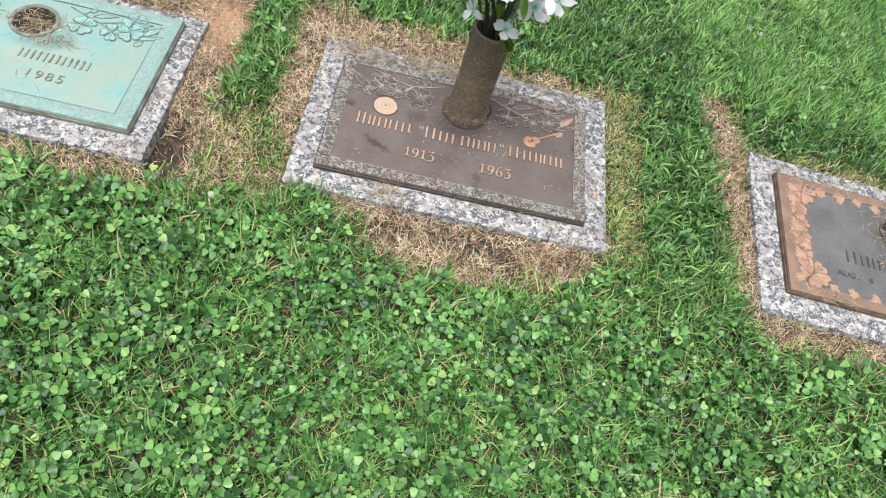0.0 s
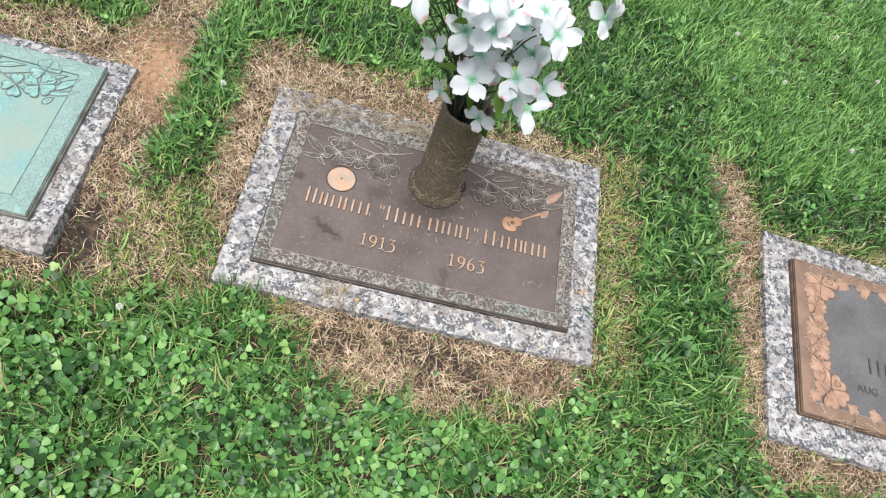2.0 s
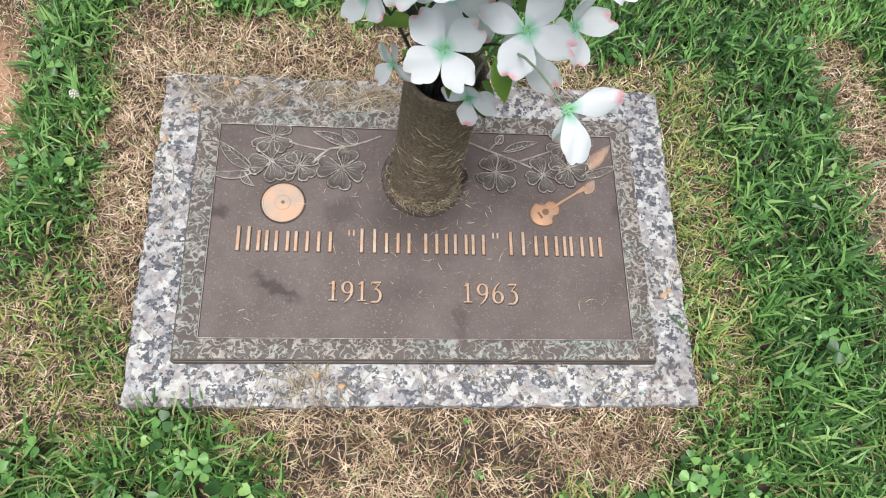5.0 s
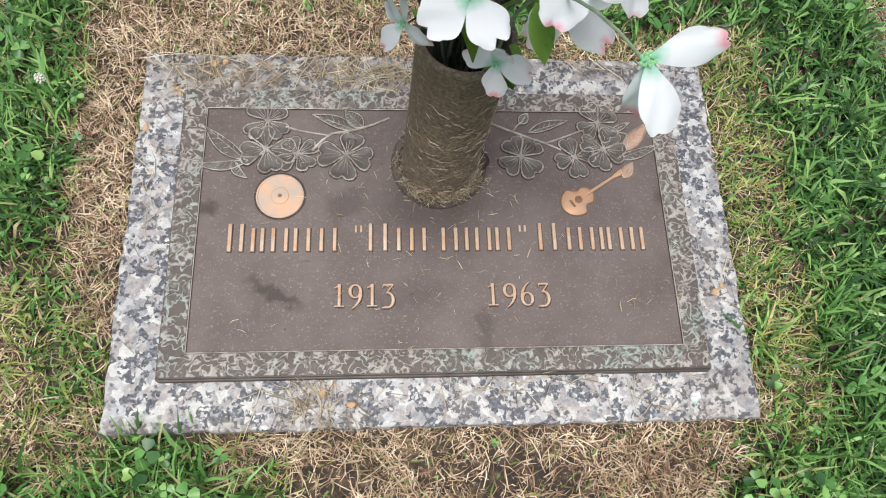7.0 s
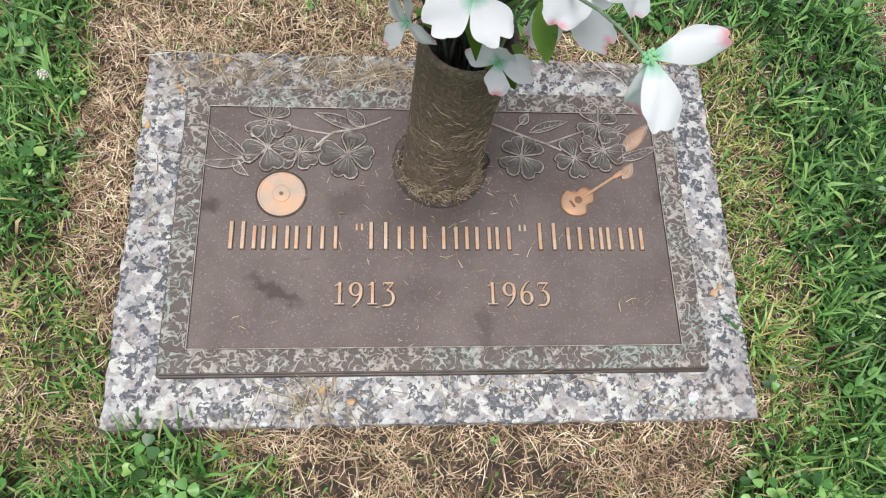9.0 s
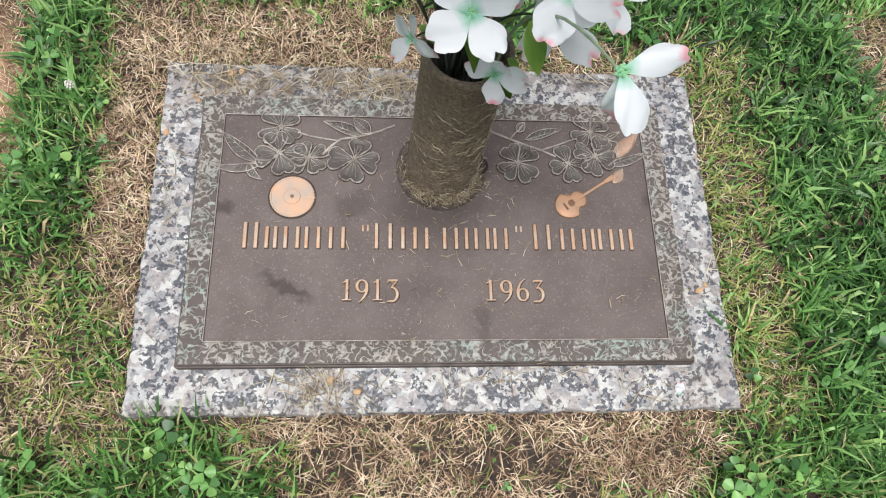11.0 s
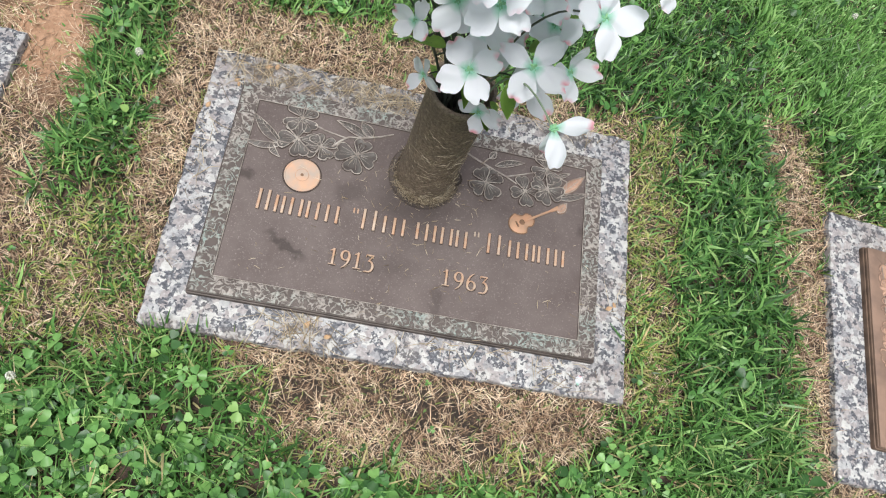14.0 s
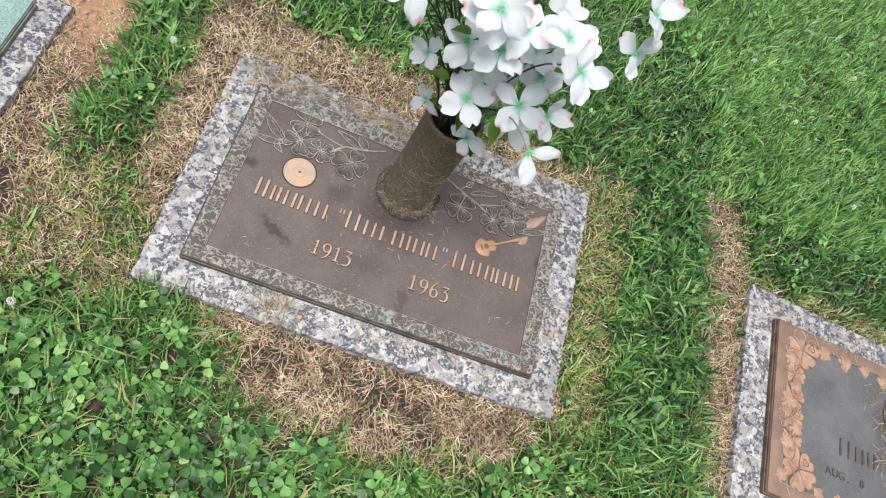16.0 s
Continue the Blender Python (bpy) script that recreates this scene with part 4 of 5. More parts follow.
# bare dark twigs with buds
for i in range(14):
    a = radians(140 + 11 * i)
    end = Vector((0.045 * math.cos(a) - 0.060 + rf.uniform(-0.012, 0.012), 0.02 * math.sin(a) + rf.uniform(-0.05, 0.0), 0.13 + rf.uniform(0, 0.2)))
    bm = bmesh.new()
    pts = arc((-0.02 + 0.004 * i, rf.uniform(-0.01, 0.015), -0.05), (end.x * 0.4 - 0.01, end.y * 0.4, end.z * 0.6), end, 10)
    tube(bm, pts, [0.0019 - 0.0009 * j / 10 for j in range(11)], 6)
    for j in (5, 7, 9):
        d = Vector((rf.uniform(-0.016, 0.016), rf.uniform(-0.012, 0.012), 0.014))
        tube(bm, [pts[j], pts[j] + d], [0.0011, 0.0013], 5)
        bmesh.ops.create_icosphere(bm, subdivisions=1, radius=0.0021, matrix=Matrix.Translation(pts[j] + d))
    part("twig", bm, M_STEM, bouquet)


def leaf_mesh(ln, width, curl):
    bm = bmesh.new()
    grid = []
    for i in range(9):
        u = i / 8
        half = width * math.sin(math.pi * u ** 0.75) + 0.0004
        grid.append([bm.verts.new((ln * u, half * v, -curl * u * u * ln + 0.25 * half * abs(v))) for v in (-1, -0.5, 0, 0.5, 1)])
    for a, b in zip(grid, grid[1:]):
        for j in range(4):
            bm.faces.new((a[j], a[j + 1], b[j + 1], b[j]))
    bmesh.ops.solidify(bm, geom=bm.faces[:], thickness=0.0003)
    return mesh_of(bm, M_LEAF)


LEAVES = [leaf_mesh(0.045, 0.008, 0.3), leaf_mesh(0.032, 0.008, 0.5), leaf_mesh(0.026, 0.006, 0.2)]
for x, y, z, rx, ry, rz, k in ((0.030, -0.020, 0.435, 20, 50, -60, 0), (-0.040, -0.002, 0.52, 0, 10, 150, 1), (0.055, 0.02, 0.50, 0, -10, 20, 1), 
                               (0.03, 0.035, 0.30, 0, 30, -20, 1), (0.03, 0.06, 0.33, 0, 10, 60, 0), (-0.02, 0.06, 0.30, 0, -10, 120, 1),
                               (0.034, 0.046, 0.283, 10, 55, -75, 2), (0.040, 0.050, 0.285, -20, 48, -48, 2), (0.028, 0.042, 0.284, 30, 60, -105, 2), (0.044, 0.058, 0.286, 0, 40, -20, 2), (0.036, 0.044, 0.290, 25, 35, -62, 1),
                               (0.04, 0.04, 0.36, 0, 0, -10, 1), (0.0, 0.03, 0.37, 0, -15, -90, 0), (-0.03, 0.05, 0.38, 0, -20, 180, 1), (0.06, 0.06, 0.39, 0, -10, 40, 0)):
    ob = part("leaf", LEAVES[k], M_LEAF, bouquet, at=pose(x - VT.x, y - VT.y, z - VT.z, rx, ry, rz))


# ---- turf: where it is dead, where it is green ----
def inside_box(x, y, x0, y0, x1, y1):
    return np.minimum(np.minimum(x - x0, x1 - x), np.minimum(y - y0, y1 - y))


def dead(x, y):
    """0 for lush turf, 1 for straw."""
    wob = 0.028 * ripple(x, y, 23) + 0.018 * ripple(y, x, 61) + 0.008 * ripple(x, y, 140)
    tilt = x + 0.06 * y
    s = np.zeros_like(x)
    for v, k in ((inside_box(x, y, -0.46, -0.16, -0.33, 0.37), 1.0), (inside_box(x, y, -0.47, 0.2, 0.10, 0.36), 1.0), (inside_box(x, y, 0.05, 0.2, 0.36, 0.30), 0.85),
                 ((1 - np.hypot((x - 0.06) / 0.31, (y + 0.20) / 0.185)) * 0.17, 1.0), (inside_box(x, y, 0.33, -0.26, 0.455, 0.30), 0.44),
                 (inside_box(x, y, -0.69, -0.29, -0.525, 0.62), 1.0), (inside_box(x, y, -0.62, -0.275, -0.34, 0.0), 0.72), (inside_box(x, y, -1.5, -0.325, -0.6, -0.24), 0.85),
                 (inside_box(x, y, -1.5, 0.16, -0.52, 0.30), 0.9), (inside_box(tilt, y, 0.655, -0.34, 0.76, 0.36), 1.0), (inside_box(x, y, 0.70, -0.385, 1.5, -0.28), 0.9),
                 (inside_box(x, y, 0.74, 0.12, 1.5, 0.215), 0.55)):
        s = np.maximum(s, k * np.clip((v + wob) / 0.035 + 0.4, 0, 1))
    strip = np.zeros_like(x)
    for (ax, ay), (bx, by), w, k in (((-0.50, 0.42), (-0.50, 0.24), 0.045, 1.0), ((-0.50, 0.24), (-0.485, 0.06), 0.046, 1.0), ((-0.485, 0.06), (-0.52, -0.04), 0.04, 0.9), ((-0.48, 0.02), (-0.42, -0.12), 0.035, 0.7), ((-0.42, -0.12), (-0.38, -0.17), 0.03, 0.7)):
        t = np.clip(((x - ax) * (bx - ax) + (y - ay) * (by - ay)) / ((bx - ax) ** 2 + (by - ay) ** 2), 0, 1)
        d = np.hypot(x - ax - t * (bx - ax), y - ay - t * (by - ay)) - 0.5 * wob
        strip = np.maximum(strip, k * np.clip((w - d) / 0.02 + 0.5, 0, 1))
    return s * (1 - strip)


def lush(x, y):
    """The deeper green, broad-leaved turf behind and beside the middle stone."""
    v = np.maximum(inside_box(x, y, 0.02, 0.27, 0.62, 0.80), inside_box(x, y, 0.47, -0.30, 0.655, 0.4))
    v = np.maximum(v, inside_box(x, y, -0.42, 0.36, 0.1, 0.55))
    v = np.maximum(v, inside_box(x, y, 0.75, 0.2, 1.4, 0.38))
    return np.clip((v + 0.05 * ripple(x, y, 19) + 0.02 * ripple(y, x, 47)) / 0.05 + 0.3, 0, 1)


def clover_share(x, y):
    v = np.clip((-0.27 - y + 0.07 * ripple(x, y, 9) + 0.03 * ripple(y, x, 37)) / 0.14, 0, 1)
    v = v * np.clip(1.15 - 0.45 * np.maximum(0, x) + 0.30 * ripple(y, x, 11) + 0.25 * ripple(x, y, 29), 0.1, 1)
    return np.maximum(v, np.clip(ripple(x + 3, y, 13) - 0.35, 0, 0.35))


def on_stone(x, y, margin=0.0):
    hit = np.zeros(x.shape, bool)
    for cx, cy, hx, hy, turn in STONES.values():
        c, s = math.cos(radians(turn)), math.sin(radians(turn))
        u, v = (x - cx) * c + (y - cy) * s, -(x - cx) * s + (y - cy) * c
        hit |= (np.abs(u) < hx + margin) & (np.abs(v) < hy + margin)
    return hit


rng = np.random.default_rng(7)


def blades(root, az, lean, length, width, droop, z0=None, sweep=0.35):
    """Tapered blades, five points and three triangles each. lean: radians from upright; droop: added towards the tip."""
    n = len(root)
    x, y = root[:, 0], root[:, 1]
    z = ground_z(x, y) - 0.002 if z0 is None else z0
    d = np.stack([np.cos(az), np.sin(az), np.zeros(n)], 1)
    side = np.stack([-np.sin(az), np.cos(az), np.zeros(n)], 1) * (width / 2)[:, None]
    roll = rng.uniform(-0.9, 0.9, n)
    side[:, 2] = np.linalg.norm(side[:, :2], axis=1) * np.sin(roll)
    base = np.stack([x, y, z], 1)
    up = np.array([0, 0, 1.0])
    a1, a2 = lean, lean + droop
    mid_ = base + (length * 0.55)[:, None] * (d * np.sin(a1)[:, None] + up * np.cos(a1)[:, None])
    az2 = az + rng.normal(0, sweep, n)
    d2 = np.stack([np.cos(az2), np.sin(az2), np.zeros(n)], 1)
    tip = mid_ + (length * 0.45)[:, None] * (d2 * np.sin(a2)[:, None] + up * np.cos(a2)[:, None])
    floor_z = (ground_z(tip[:, 0], tip[:, 1]) if z0 is None else z0) + 0.002
    tip[:, 2] = np.maximum(tip[:, 2], floor_z)
    mid_[:, 2] = np.maximum(mid_[:, 2], floor_z)
    v = np.stack([base - side * 0.8, base + side * 0.8, mid_ - side, mid_ + side, tip], 1).reshape(-1, 3)
    k = np.arange(n)[:, None] * 5
    f = np.concatenate([k + [0, 1, 3], k + [0, 3, 2], k + [2, 3, 4]], 0)
    return v, f


def triangles(name, v, f, mat):
    me = bpy.data.meshes.new(name)
    me.vertices.add(len(v))
    me.vertices.foreach_set("co", v.astype(np.float32).ravel())
    me.loops.add(f.size)
    me.loops.foreach_set("vertex_index", f.astype(np.int32).ravel())
    me.polygons.add(len(f))
    me.polygons.foreach_set("loop_start", np.arange(0, f.size, 3, dtype=np.int32))
    me.update(calc_edges=True)
    me.materials.append(mat)
    return new(name, me)


def scatter(n, x0, y0, x1, y1):
    return np.stack([rng.uniform(x0, x1, n), rng.uniform(y0, y1, n)], 1)


def join(chunks):
    vs, fs, k = [], [], 0
    for v, f in chunks:
        vs.append(v)
        fs.append(f + k)
        k += len(v)
    return np.concatenate(vs), np.concatenate(fs)


AREA = (-1.45, -1.25, 1.75, 1.75)


def clumps(p, pitch, seed):
    """The nearest of many jittered tuft centres: distance in pitches, direction away from it, and a number of its own."""
    i, j = np.floor(p[:, 0] / pitch), np.floor(p[:, 1] / pitch)
    best, bx, by, own = np.full(len(p), 9.0), np.zeros(len(p)), np.zeros(len(p)), np.zeros(len(p))
    for di in (-1, 0, 1):
        for dj in (-1, 0, 1):
            h = np.sin((i + di) * 127.1 + (j + dj) * 311.7 + seed) * 43758.5453
            h = h - np.floor(h)
            g = h * 917.3 - np.floor(h * 917.3)
            vx, vy = p[:, 0] / pitch - (i + di + 0.1 + 0.8 * h), p[:, 1] / pitch - (j + dj + 0.1 + 0.8 * g)
            d = np.hypot(vx, vy)
            near_ = d < best
            best, bx, by, own = np.where(near_, d, best), np.where(near_, vx, bx), np.where(near_, vy, by), np.where(near_, (h * 57.7) % 1, own)
    return best, np.arctan2(by, bx), own


# fine lawn grass
p = scatter(540000, *AREA)
keep = ~on_stone(p[:, 0], p[:, 1], 0.002)
tuft, away_, own = clumps(p, 0.042, 1.3)
s = dead(p[:, 0], p[:, 1])
c = clover_share(p[:, 0], p[:, 1])
keep &= rng.random(len(p)) < (1 - s) ** 1.5 * (1 - 0.5 * np.clip(c, 0, 1)) * (0.62 + 0.25 * ripple(p[:, 0], p[:, 1], 17)) * np.where(p[:, 1] > 0.25, 0.75, 1.0) * (1 - 0.82 * lush(p[:, 0], p[:, 1])) * np.where(p[:, 1] > 0.3, np.clip(1.6 - 1.2 * tuft, 0.3, 1.4) * 1.35, np.clip(1.75 - 2.1 * tuft, 0.06, 1.3)) + 0.03
p, s, tuft, away_, own = p[keep], s[keep], tuft[keep], away_[keep], own[keep]
n = len(p)
tall = (0.75 + 0.35 * ripple(p[:, 0], p[:, 1], 5)) * (1 - 0.55 * s) * (0.65 + 0.6 * own + 0.2 * (1 - tuft))
behind = p[:, 1] + 0.03 * ripple(p[:, 0], p[:, 1], 13) > 0.30
combed = behind & (rng.random(n) < 0.6)
lawn, lawn_faces = blades(p, np.where(combed, rng.normal(1.1, 0.85, n), np.where(rng.random(n) < 0.6, away_ + rng.normal(0, 0.6, n), rng.uniform(0, 2 * np.pi, n))), rng.uniform(0.1, 0.95, n), rng.uniform(0.022, 0.058, n) * tall * np.where(combed, 1.2, 1.0), rng.uniform(0.0014, 0.0038, n) * np.where(combed, 1.15, 1.0), rng.uniform(0.1, 0.9, n))
back = behind[(lawn_faces[:, 0] // 5)]
far = []
for reach, count in ((2.6, 90000), (6.0, 60000)):
    q = scatter(count, -reach, -reach, reach, reach)
    q = q[(q[:, 0] < AREA[0]) | (q[:, 0] > AREA[2]) | (q[:, 1] < AREA[1]) | (q[:, 1] > AREA[3])]
    m = len(q)
    far.append(blades(q, rng.uniform(0, 2 * np.pi, m), rng.uniform(0.2, 1.0, m), rng.uniform(0.04, 0.08, m), rng.uniform(0.004, 0.009, m), rng.uniform(0.1, 0.8, m)))
q = scatter(26000, AREA[0], AREA[1], AREA[2], -0.2)
q = q[(dead(q[:, 0], q[:, 1]) < 0.35) & ~on_stone(q[:, 0], q[:, 1], 0.01)]
m = len(q)
over = blades(q, rng.uniform(0, 2 * np.pi, m), rng.uniform(0.3, 1.1, m), rng.uniform(0.045, 0.085, m), rng.uniform(0.0014, 0.0036, m), rng.uniform(0.1, 0.8, m))
tagged(triangles("lawn_grass", *join([(lawn, lawn_faces[~back]), over]), M_GRASS), "green mown lawn grass mixed with dry blades", "grass", kind="stuff")
tagged(triangles("lawn_grass", *join([(lawn, lawn_faces[back])] + far), M_LAWN), "fresh green combed lawn grass behind the stones", "grass", kind="stuff")

# short yellowed grass where the green turf dies off
q = scatter(420000, *AREA)
sd = dead(q[:, 0], q[:, 1])
q = q[(rng.random(len(q)) < np.clip(1 - np.abs(sd - 0.5) / 0.42, 0, 1) * 0.8 + 0.012) & ~on_stone(q[:, 0], q[:, 1], 0.001)]
m = len(q)
tagged(triangles("yellowed_grass", *blades(q, rng.uniform(0, 2 * np.pi, m), rng.uniform(0.5, 1.4, m), rng.uniform(0.012, 0.036, m), rng.uniform(0.0010, 0.0024, m), rng.uniform(0, 0.6, m)), M_YELLOWED),
       "short yellowing grass at the rim of the straw", "grass", kind="stuff")

# dark broad-leaved turf
q = scatter(230000, *AREA)
tuft, away_, own = clumps(q, 0.055, 7.1)
keep = (rng.random(len(q)) < lush(q[:, 0], q[:, 1]) * (1 - dead(q[:, 0], q[:, 1])) ** 2 * np.clip(1.7 - 2.0 * tuft, 0.05, 1)) & ~on_stone(q[:, 0], q[:, 1], 0.008)
q, away_ = q[keep], away_[keep]
m = len(q)
tagged(triangles("broad_leaved_turf", *blades(q, away_ + rng.normal(0, 0.9, m), rng.uniform(0.3, 1.2, m), rng.uniform(0.022, 0.060, m), rng.uniform(0.0018, 0.0050, m), rng.uniform(0.1, 0.9, m)), M_LUSH),
       "deep green broad-leaved turf beside the granite", "grass", kind="stuff")

# broad crabgrass in tufts
tufts = scatter(2600, *AREA)
td = dead(tufts[:, 0], tufts[:, 1])
right_strip = inside_box(tufts[:, 0], tufts[:, 1], 0.42, -0.35, 0.68, 0.5) > 0
left_strip = (inside_box(tufts[:, 0], tufts[:, 1], -0.56, -0.02, -0.43, 0.42) > 0)
chance = np.where(right_strip | left_strip, 1.0, 0.6) * (1 - td) ** 2 * (1 - 0.5 * clover_share(tufts[:, 0], tufts[:, 1]))
tufts = tufts[(rng.random(len(tufts)) < chance) & ~on_stone(tufts[:, 0], tufts[:, 1], 0.015)]
extra = np.concatenate([scatter(90, -0.545, 0.0, -0.445, 0.40), scatter(160, 0.46, -0.38, 0.66, 0.34)])
extra = extra[dead(extra[:, 0], extra[:, 1]) < 0.4]
tufts = np.concatenate([tufts, extra])
m = 7
q = np.repeat(tufts, m, 0) + rng.normal(0, 0.004, (len(tufts) * m, 2))
n = len(q)
tagged(triangles("crabgrass", *blades(q, rng.uniform(0, 2 * np.pi, n), rng.uniform(0.35, 1.25, n), rng.uniform(0.026, 0.070, n), rng.uniform(0.0022, 0.0052, n), rng.uniform(0.2, 0.9, n)), M_CRAB),
       "broad bright green crabgrass tufts between the stones", "grass", kind="stuff")


# clover: three rounded leaflets on a stalk
def clover(n):
    p = scatter(n, *AREA)
    s = dead(p[:, 0], p[:, 1])
    tuft, _, own = clumps(p, 0.085, 4.4)
    ok = (rng.random(n) < clover_share(p[:, 0], p[:, 1]) * (1 - s) ** 2 * np.clip(1.5 - 1.5 * tuft, 0.12, 1) + 0.012) & ~on_stone(p[:, 0], p[:, 1], 0.006)
    p, own = p[ok], own[ok]
    m = len(p)
    h = rng.uniform(0.012, 0.055, m) * (0.6 + 0.75 * own) * (0.85 + 0.25 * ripple(p[:, 0], p[:, 1], 15))
    size = rng.uniform(0.006, 0.0165, m) * np.where(dead(p[:, 0], p[:, 1]) > 0.3, 0.55, 1.0)
    turn = rng.uniform(0, 2 * np.pi, m)
    tx, ty = rng.normal(0, 0.36, m), rng.normal(0, 0.36, m)
    shape = np.array([(0.02, 0), (0.34, 0.36), (0.72, 0.54), (1.0, 0.32), (0.96, 0.0), (1.0, -0.32), (0.72, -0.54), (0.34, -0.36)])
    tri = np.array([(0, 1, 4), (1, 2, 4), (2, 3, 4), (0, 4, 7), (7, 4, 6), (6, 4, 5)])
    vs, fs = [], []
    cz = ground_z(p[:, 0], p[:, 1]) + h
    for k in range(3):
        a = turn + k * 2 * np.pi / 3 + rng.normal(0, 0.12, m)
        u = shape[:, 0][None] * size[:, None]
        w = shape[:, 1][None] * size[:, None]
        lx = u * np.cos(a)[:, None] - w * np.sin(a)[:, None]
        ly = u * np.sin(a)[:, None] + w * np.cos(a)[:, None]
        fold = np.abs(w) * rng.uniform(0.1, 0.75, m)[:, None] - u * rng.uniform(-0.25, 0.55, m)[:, None]
        lz = lx * tx[:, None] + ly * ty[:, None] + fold
        vs.append(np.stack([p[:, 0, None] + lx, p[:, 1, None] + ly, cz[:, None] + lz], -1).reshape(-1, 3))
        fs.append((np.arange(m)[:, None, None] * 8 + tri[None]).reshape(-1, 3) + k * m * 8)
    leaves = (np.concatenate(vs), np.concatenate(fs))
    stalks = blades(p, turn, np.full(m, 0.02), h * 1.0, np.full(m, 0.0012), np.full(m, 0.02))
    return join([leaves, stalks])


tagged(triangles("clover", *clover(44000), M_CLOVER), "dense bright green three-leaved clover in the lawn", "clover", kind="stuff")

# straw
p = scatter(2100000, *AREA)
s = dead(p[:, 0], p[:, 1])
bare = np.exp(-(((p[:, 0] + 0.605) / 0.07) ** 2 + ((p[:, 1] - 0.22) / 0.12) ** 2)) + np.exp(-(((p[:, 0] - 0.06) / 0.08) ** 2 + ((p[:, 1] + 0.278) / 0.032) ** 2)) + np.exp(-(((p[:, 0] + 0.115) / 0.04) ** 2 + ((p[:, 1] + 0.285) / 0.03) ** 2)) + 0.8 * np.exp(-(((p[:, 0] - 0.15) / 0.025) ** 2 + ((p[:, 1] + 0.325) / 0.02) ** 2)) + 1.7 * np.exp(-(((p[:, 0] + 0.605) / 0.042) ** 2 + ((p[:, 1] + 0.20) / 0.08) ** 2))
tuft, _, _ = clumps(p, 0.026, 9.9)
keep = (rng.random(len(p)) < (s ** 1.2 * 0.85 * np.clip(1.6 - 1.6 * tuft, 0.1, 1) * np.clip(0.8 + 0.55 * ripple(p[:, 0], p[:, 1], 52), 0.22, 1) + 0.025) * (1 - 0.95 * np.clip(bare, 0, 1))) & ~on_stone(p[:, 0], p[:, 1], -0.003)
p = p[keep]
n = len(p)
short = rng.random(n) < 0.5
tagged(triangles("dry_grass", *blades(p, rng.uniform(0, 2 * np.pi, n), rng.uniform(0.75, 1.6, n), np.where(short, rng.uniform(0.004, 0.015, n), rng.uniform(0.012, 0.042, n)), np.where(short, rng.uniform(0.0005, 0.0011, n), rng.uniform(0.0006, 0.0014, n)), rng.uniform(-0.5, 0.6, n), sweep=0.55), M_STRAW),
       "dead tan straw and cut grass round the stones", "dry grass", kind="stuff")


# ---- small litter ----
def clippings(name, label, spots, z, lengths=(0.008, 0.035), width=(0.0005, 0.0011)):
    chunks = []
    for x, y, rx, ry, count in spots:
        q = np.stack([rng.normal(x, rx, count), rng.normal(y, ry, count)], 1)
        zz = z + rng.uniform(0.0005, 0.004, count)
        chunks.append(blades(q, rng.uniform(0, 2 * np.pi, count), np.full(count, 1.52) - rng.uniform(0, 0.12, count), rng.uniform(*lengths, count), rng.uniform(*width, count), rng.uniform(-0.05, 0.05, count), zz))
    return tagged(triangles(name, *join(chunks), M_CLIP), label, "grass clippings", kind="stuff")


clippings("grass_clippings", "dry grass clippings scattered on the brown plaque", ((0, -0.04, 0.15, 0.07, 120), (0.0, -0.06, 0.05, 0.05, 60), (-0.2, -0.12, 0.03, 0.012, 8), (0.235, -0.105, 0.02, 0.012, 6), (0.003, 0.055, 0.045, 0.02, 180)), TOP + FACE, (0.003, 0.016), (0.0003, 0.0009))
clippings("grass_clippings", "dry straw lying over the granite edges", ((-0.14, -0.205, 0.025, 0.016, 90), (-0.12, 0.212, 0.10, 0.014, 300), (-0.03, 0.2, 0.05, 0.010, 100), (-0.30, 0.22, 0.04, 0.015, 110), (0.1, -0.19, 0.12, 0.006, 40), (0.25, -0.2, 0.02, 0.012, 14), (0.35, -0.06, 0.01, 0.02, 14), (-0.34, 0.05, 0.01, 0.08, 30), (0.25, 0.225, 0.08, 0.006, 40)), TOP, (0.015, 0.06))
clippings("grass_clippings", "dry clippings heaped on the green plaque", ((-0.96, 0.03, 0.03, 0.022, 260), (-0.92, 0.0, 0.03, 0.01, 90), (-0.98, 0.045, 0.05, 0.02, 120), (-0.9, -0.09, 0.03, 0.02, 14), (-0.85, -0.24, 0.12, 0.008, 40)), TOP + FACE, (0.008, 0.03))
clippings("grass_clippings", "pale dead roots over the grey plaque", ((1.075, 0.0, 0.022, 0.04, 150), (1.06, -0.10, 0.012, 0.04, 50), (0.9, -0.24, 0.06, 0.008, 50), (0.95, 0.11, 0.06, 0.012, 60)), TOP + FACE, (0.012, 0.045))

# clippings stuck on the vase and heaped at its foot
COUNT = 620
chunks = []
ang = np.where(rng.random(COUNT) < 0.6, rng.normal(-0.95, 0.38, COUNT), rng.normal(-1.5, 0.9, COUNT))
hh = np.clip(np.where(rng.random(COUNT) < 0.55, rng.normal(0.55, 0.16, COUNT), rng.beta(1.0, 2.2, COUNT)), 0.02, 0.86) * H
stuck = np.array([(lean @ Vector((r * math.cos(a), r * math.sin(a), h)))[:] for a, h, r in zip(ang, hh, 0.0463 - 0.0022 * hh / H)])
tang = ang + np.pi / 2 * np.where(rng.random(COUNT) < 0.5, 1, -1)
long_ones = rng.random(COUNT) < 0.3
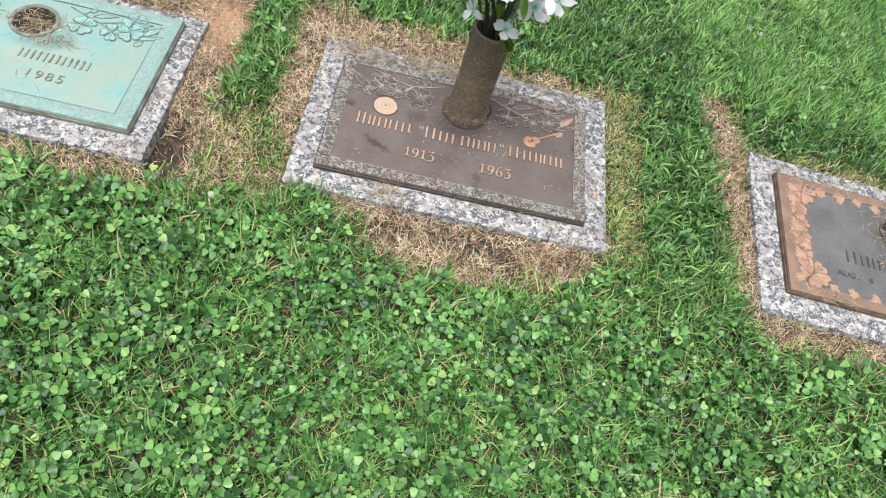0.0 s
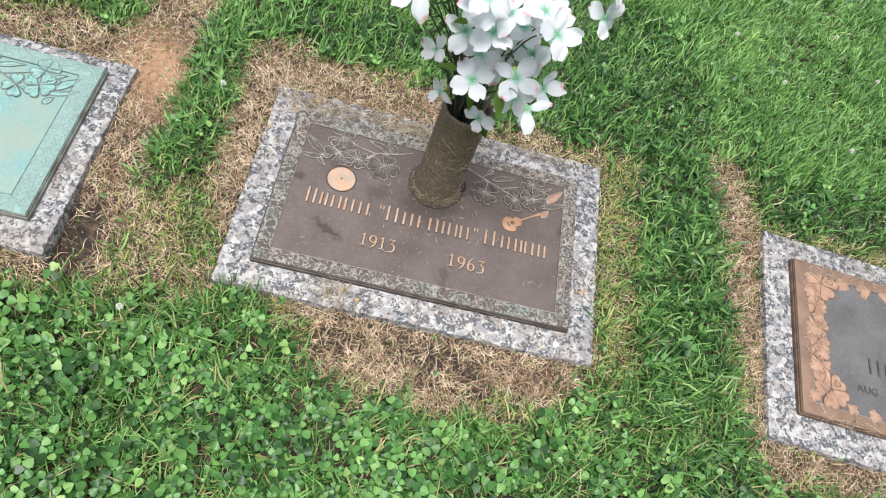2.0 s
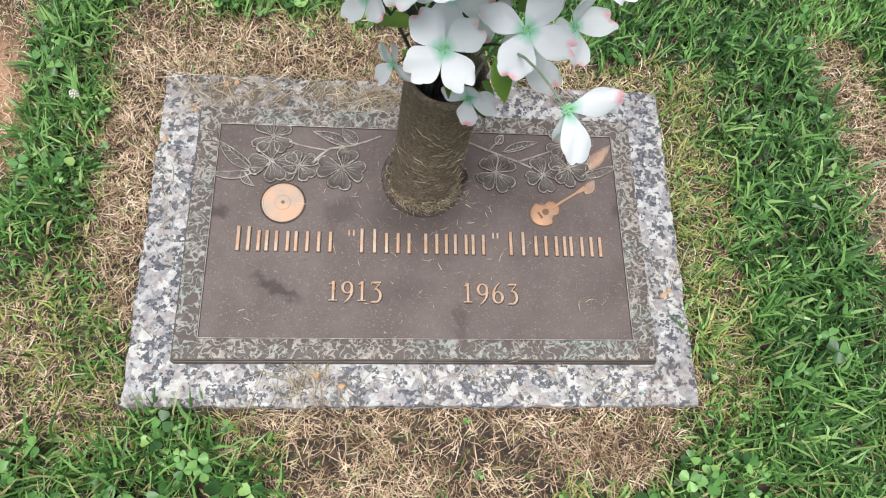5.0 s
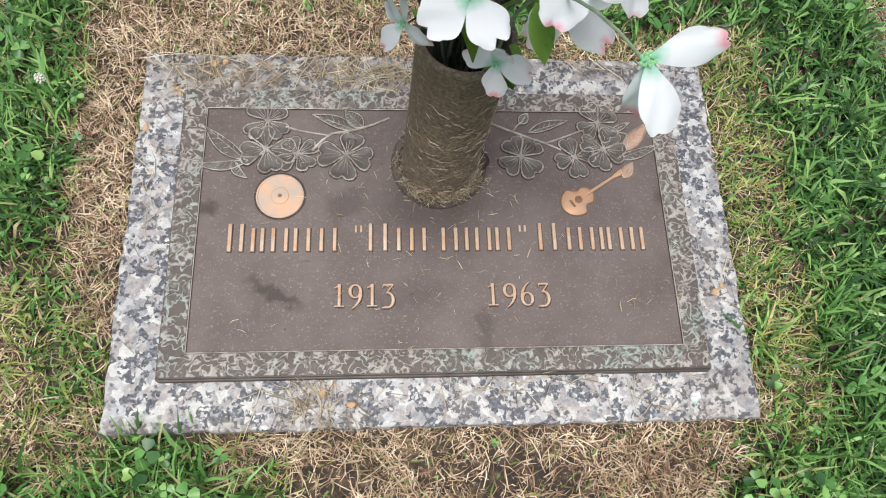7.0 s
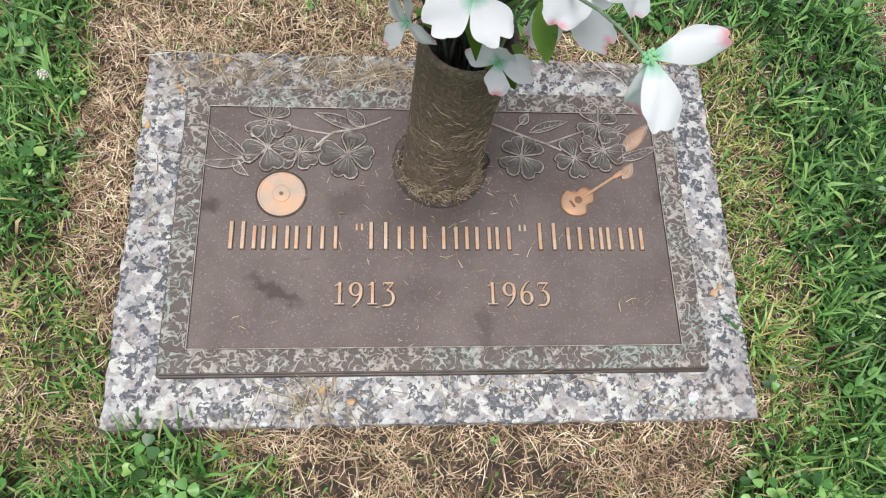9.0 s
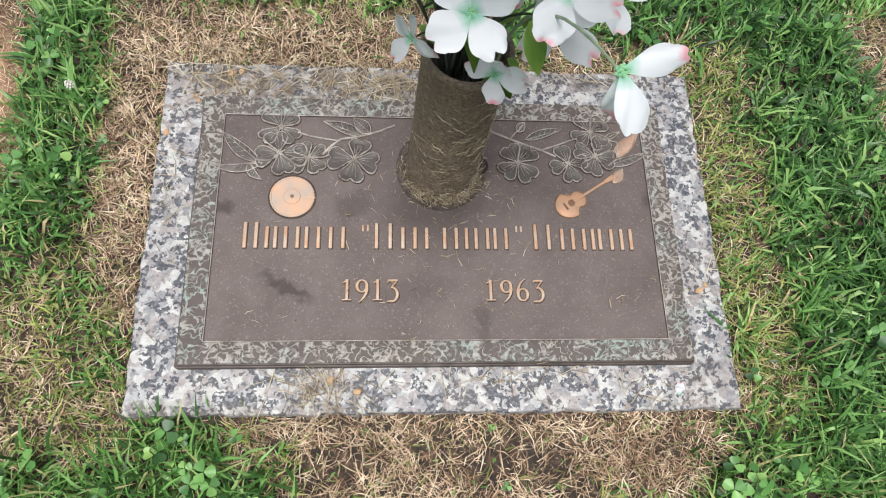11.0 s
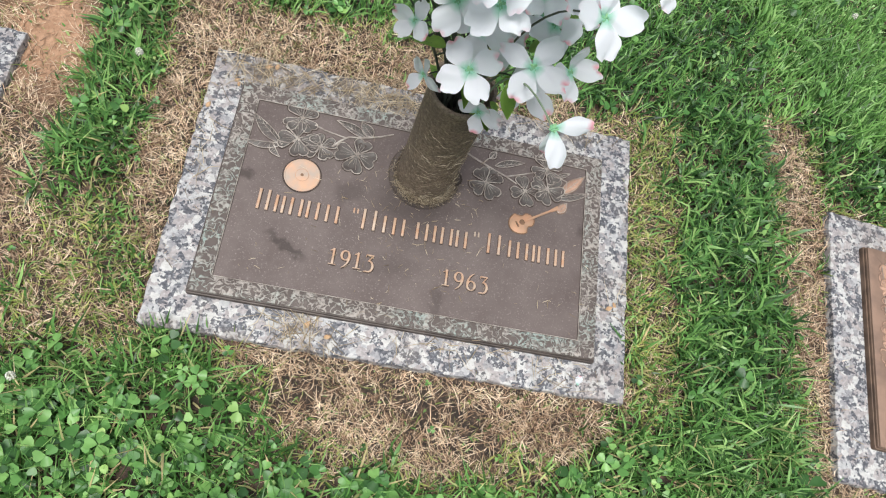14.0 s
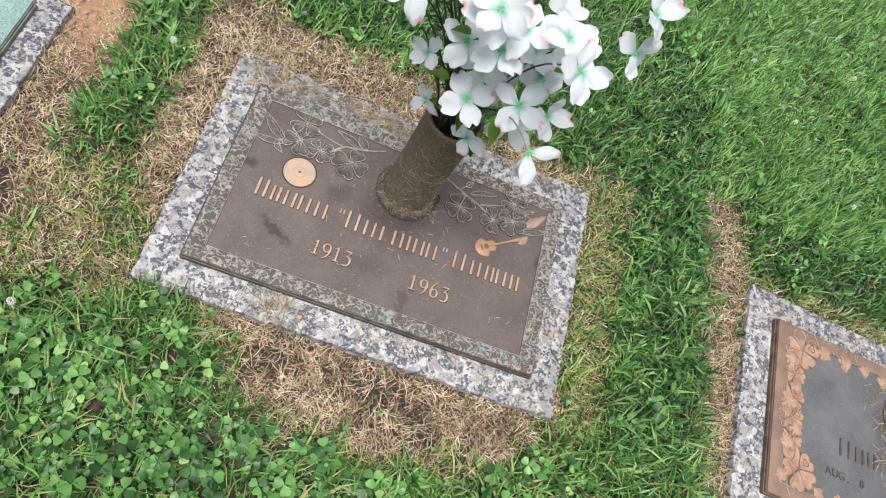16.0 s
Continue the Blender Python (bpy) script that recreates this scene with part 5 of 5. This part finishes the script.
chunks.append(blades(stuck[:, :2], tang, rng.uniform(0.1, 1.55, COUNT), np.where(long_ones, rng.uniform(0.014, 0.026, COUNT), rng.uniform(0.003, 0.010, COUNT)), rng.uniform(0.0003, 0.0007, COUNT), rng.uniform(-0.5, 0.5, COUNT), stuck[:, 2]))
HEAP = 1200
ang = np.where(rng.random(HEAP) < 0.7, rng.normal(-1.4, 0.8, HEAP), rng.uniform(0, 2 * np.pi, HEAP))
r = 0.045 + 0.009 * rng.random(HEAP) ** 1.3
q = np.stack([VB.x + r * np.cos(ang), VB.y + r * np.sin(ang)], 1)
rise = np.clip((0.060 - r) / 0.015, 0, 1) * (0.006 + 0.016 * np.clip(-np.sin(ang), 0, 1))
chunks.append(blades(q, ang + rng.normal(1.5, 1.0, HEAP), rng.uniform(0.6, 1.6, HEAP), rng.uniform(0.004, 0.016, HEAP), rng.uniform(0.0004, 0.0010, HEAP), rng.uniform(-0.3, 0.3, HEAP), TOP + FACE + 0.003 + rng.uniform(0, 1, HEAP) * rise))
tagged(triangles("grass_clippings", *join(chunks), M_CLIP_DARK), "dried clippings stuck round the foot of the vase", "grass clippings", kind="stuff")


def dead_leaf(x, y, z, size, turn):
    bm = bmesh.new()
    out = leaf_outline(-size / 2, 0, size / 2, 0, size * 0.3)
    dome(bm, out[::-1], 0.0005, 0.002)
    ob = part("dead_leaf", bm, M_DEAD_LEAF, at=pose(x, y, z, 4, -5, turn))
    tagged(ob, "small curled tan dried leaf fragment on granite", "dead leaf", "dried leaf bits")


for x, y, z, sz, turn in ((-0.275, 0.222, TOP, 0.014, 20), (-0.262, 0.226, TOP, 0.012, 80), (-0.318, 0.185, TOP, 0.010, 40), (-0.314, 0.178, TOP, 0.009, 100), (-0.098, -0.205, TOP, 0.012, 10), (-0.13, -0.192, TOP, 0.014, 60),
                          (0.33, -0.083, TOP, 0.013, 30), (0.338, -0.076, TOP, 0.010, 120), (-0.35, 0.13, TOP, 0.012, 70)):
    dead_leaf(x, y, z, sz, turn)


fallen = part("fallen_petal", PETALS[0], M_PETAL, at=pose(0.283, -0.214, TOP + 0.001, 0, -4, 80) @ Matrix.Scale(0.42, 4))
tagged(fallen, "small white silk petal fallen on the granite edge", "petal")


def clover_blossom(x, y, h):
    bm = bmesh.new()
    for i in range(26):
        a, k = i * 2.4, i / 26
        r = 0.0065 * math.sqrt(1 - (k - 0.4) ** 2)
        d = Vector((r * math.cos(a) * (1 - k * 0.5), r * math.sin(a) * (1 - k * 0.5), 0.009 * k))
        tube(bm, [d * 0.4, d], [0.0006, 0.0012], 5)
    ob = part("clover_blossom", bm, M_BLOSSOM, at=pose(x, y, h))
    tagged(ob, "small white clover blossom on a thin stalk", "clover blossom", "clover blossoms")
    bm = bmesh.new()
    tube(bm, [(0, 0, -h - 0.005), (0.001, 0, -h / 2), (0, 0, 0.001)], 0.0007, 5)
    part("stalk", bm, M_CLOVER, ob)


for x, y, h in ((-0.455, 0.165, 0.06), (-0.47, -0.33, 0.055), (0.98, 0.45, 0.05), (0.82, 0.62, 0.05), (1.1, 0.72, 0.05), (1.22, 0.50, 0.05), (0.70, 0.75, 0.05), (1.0, 0.85, 0.05), (1.35, 0.8, 0.05)):
    clover_blossom(x, y, h)
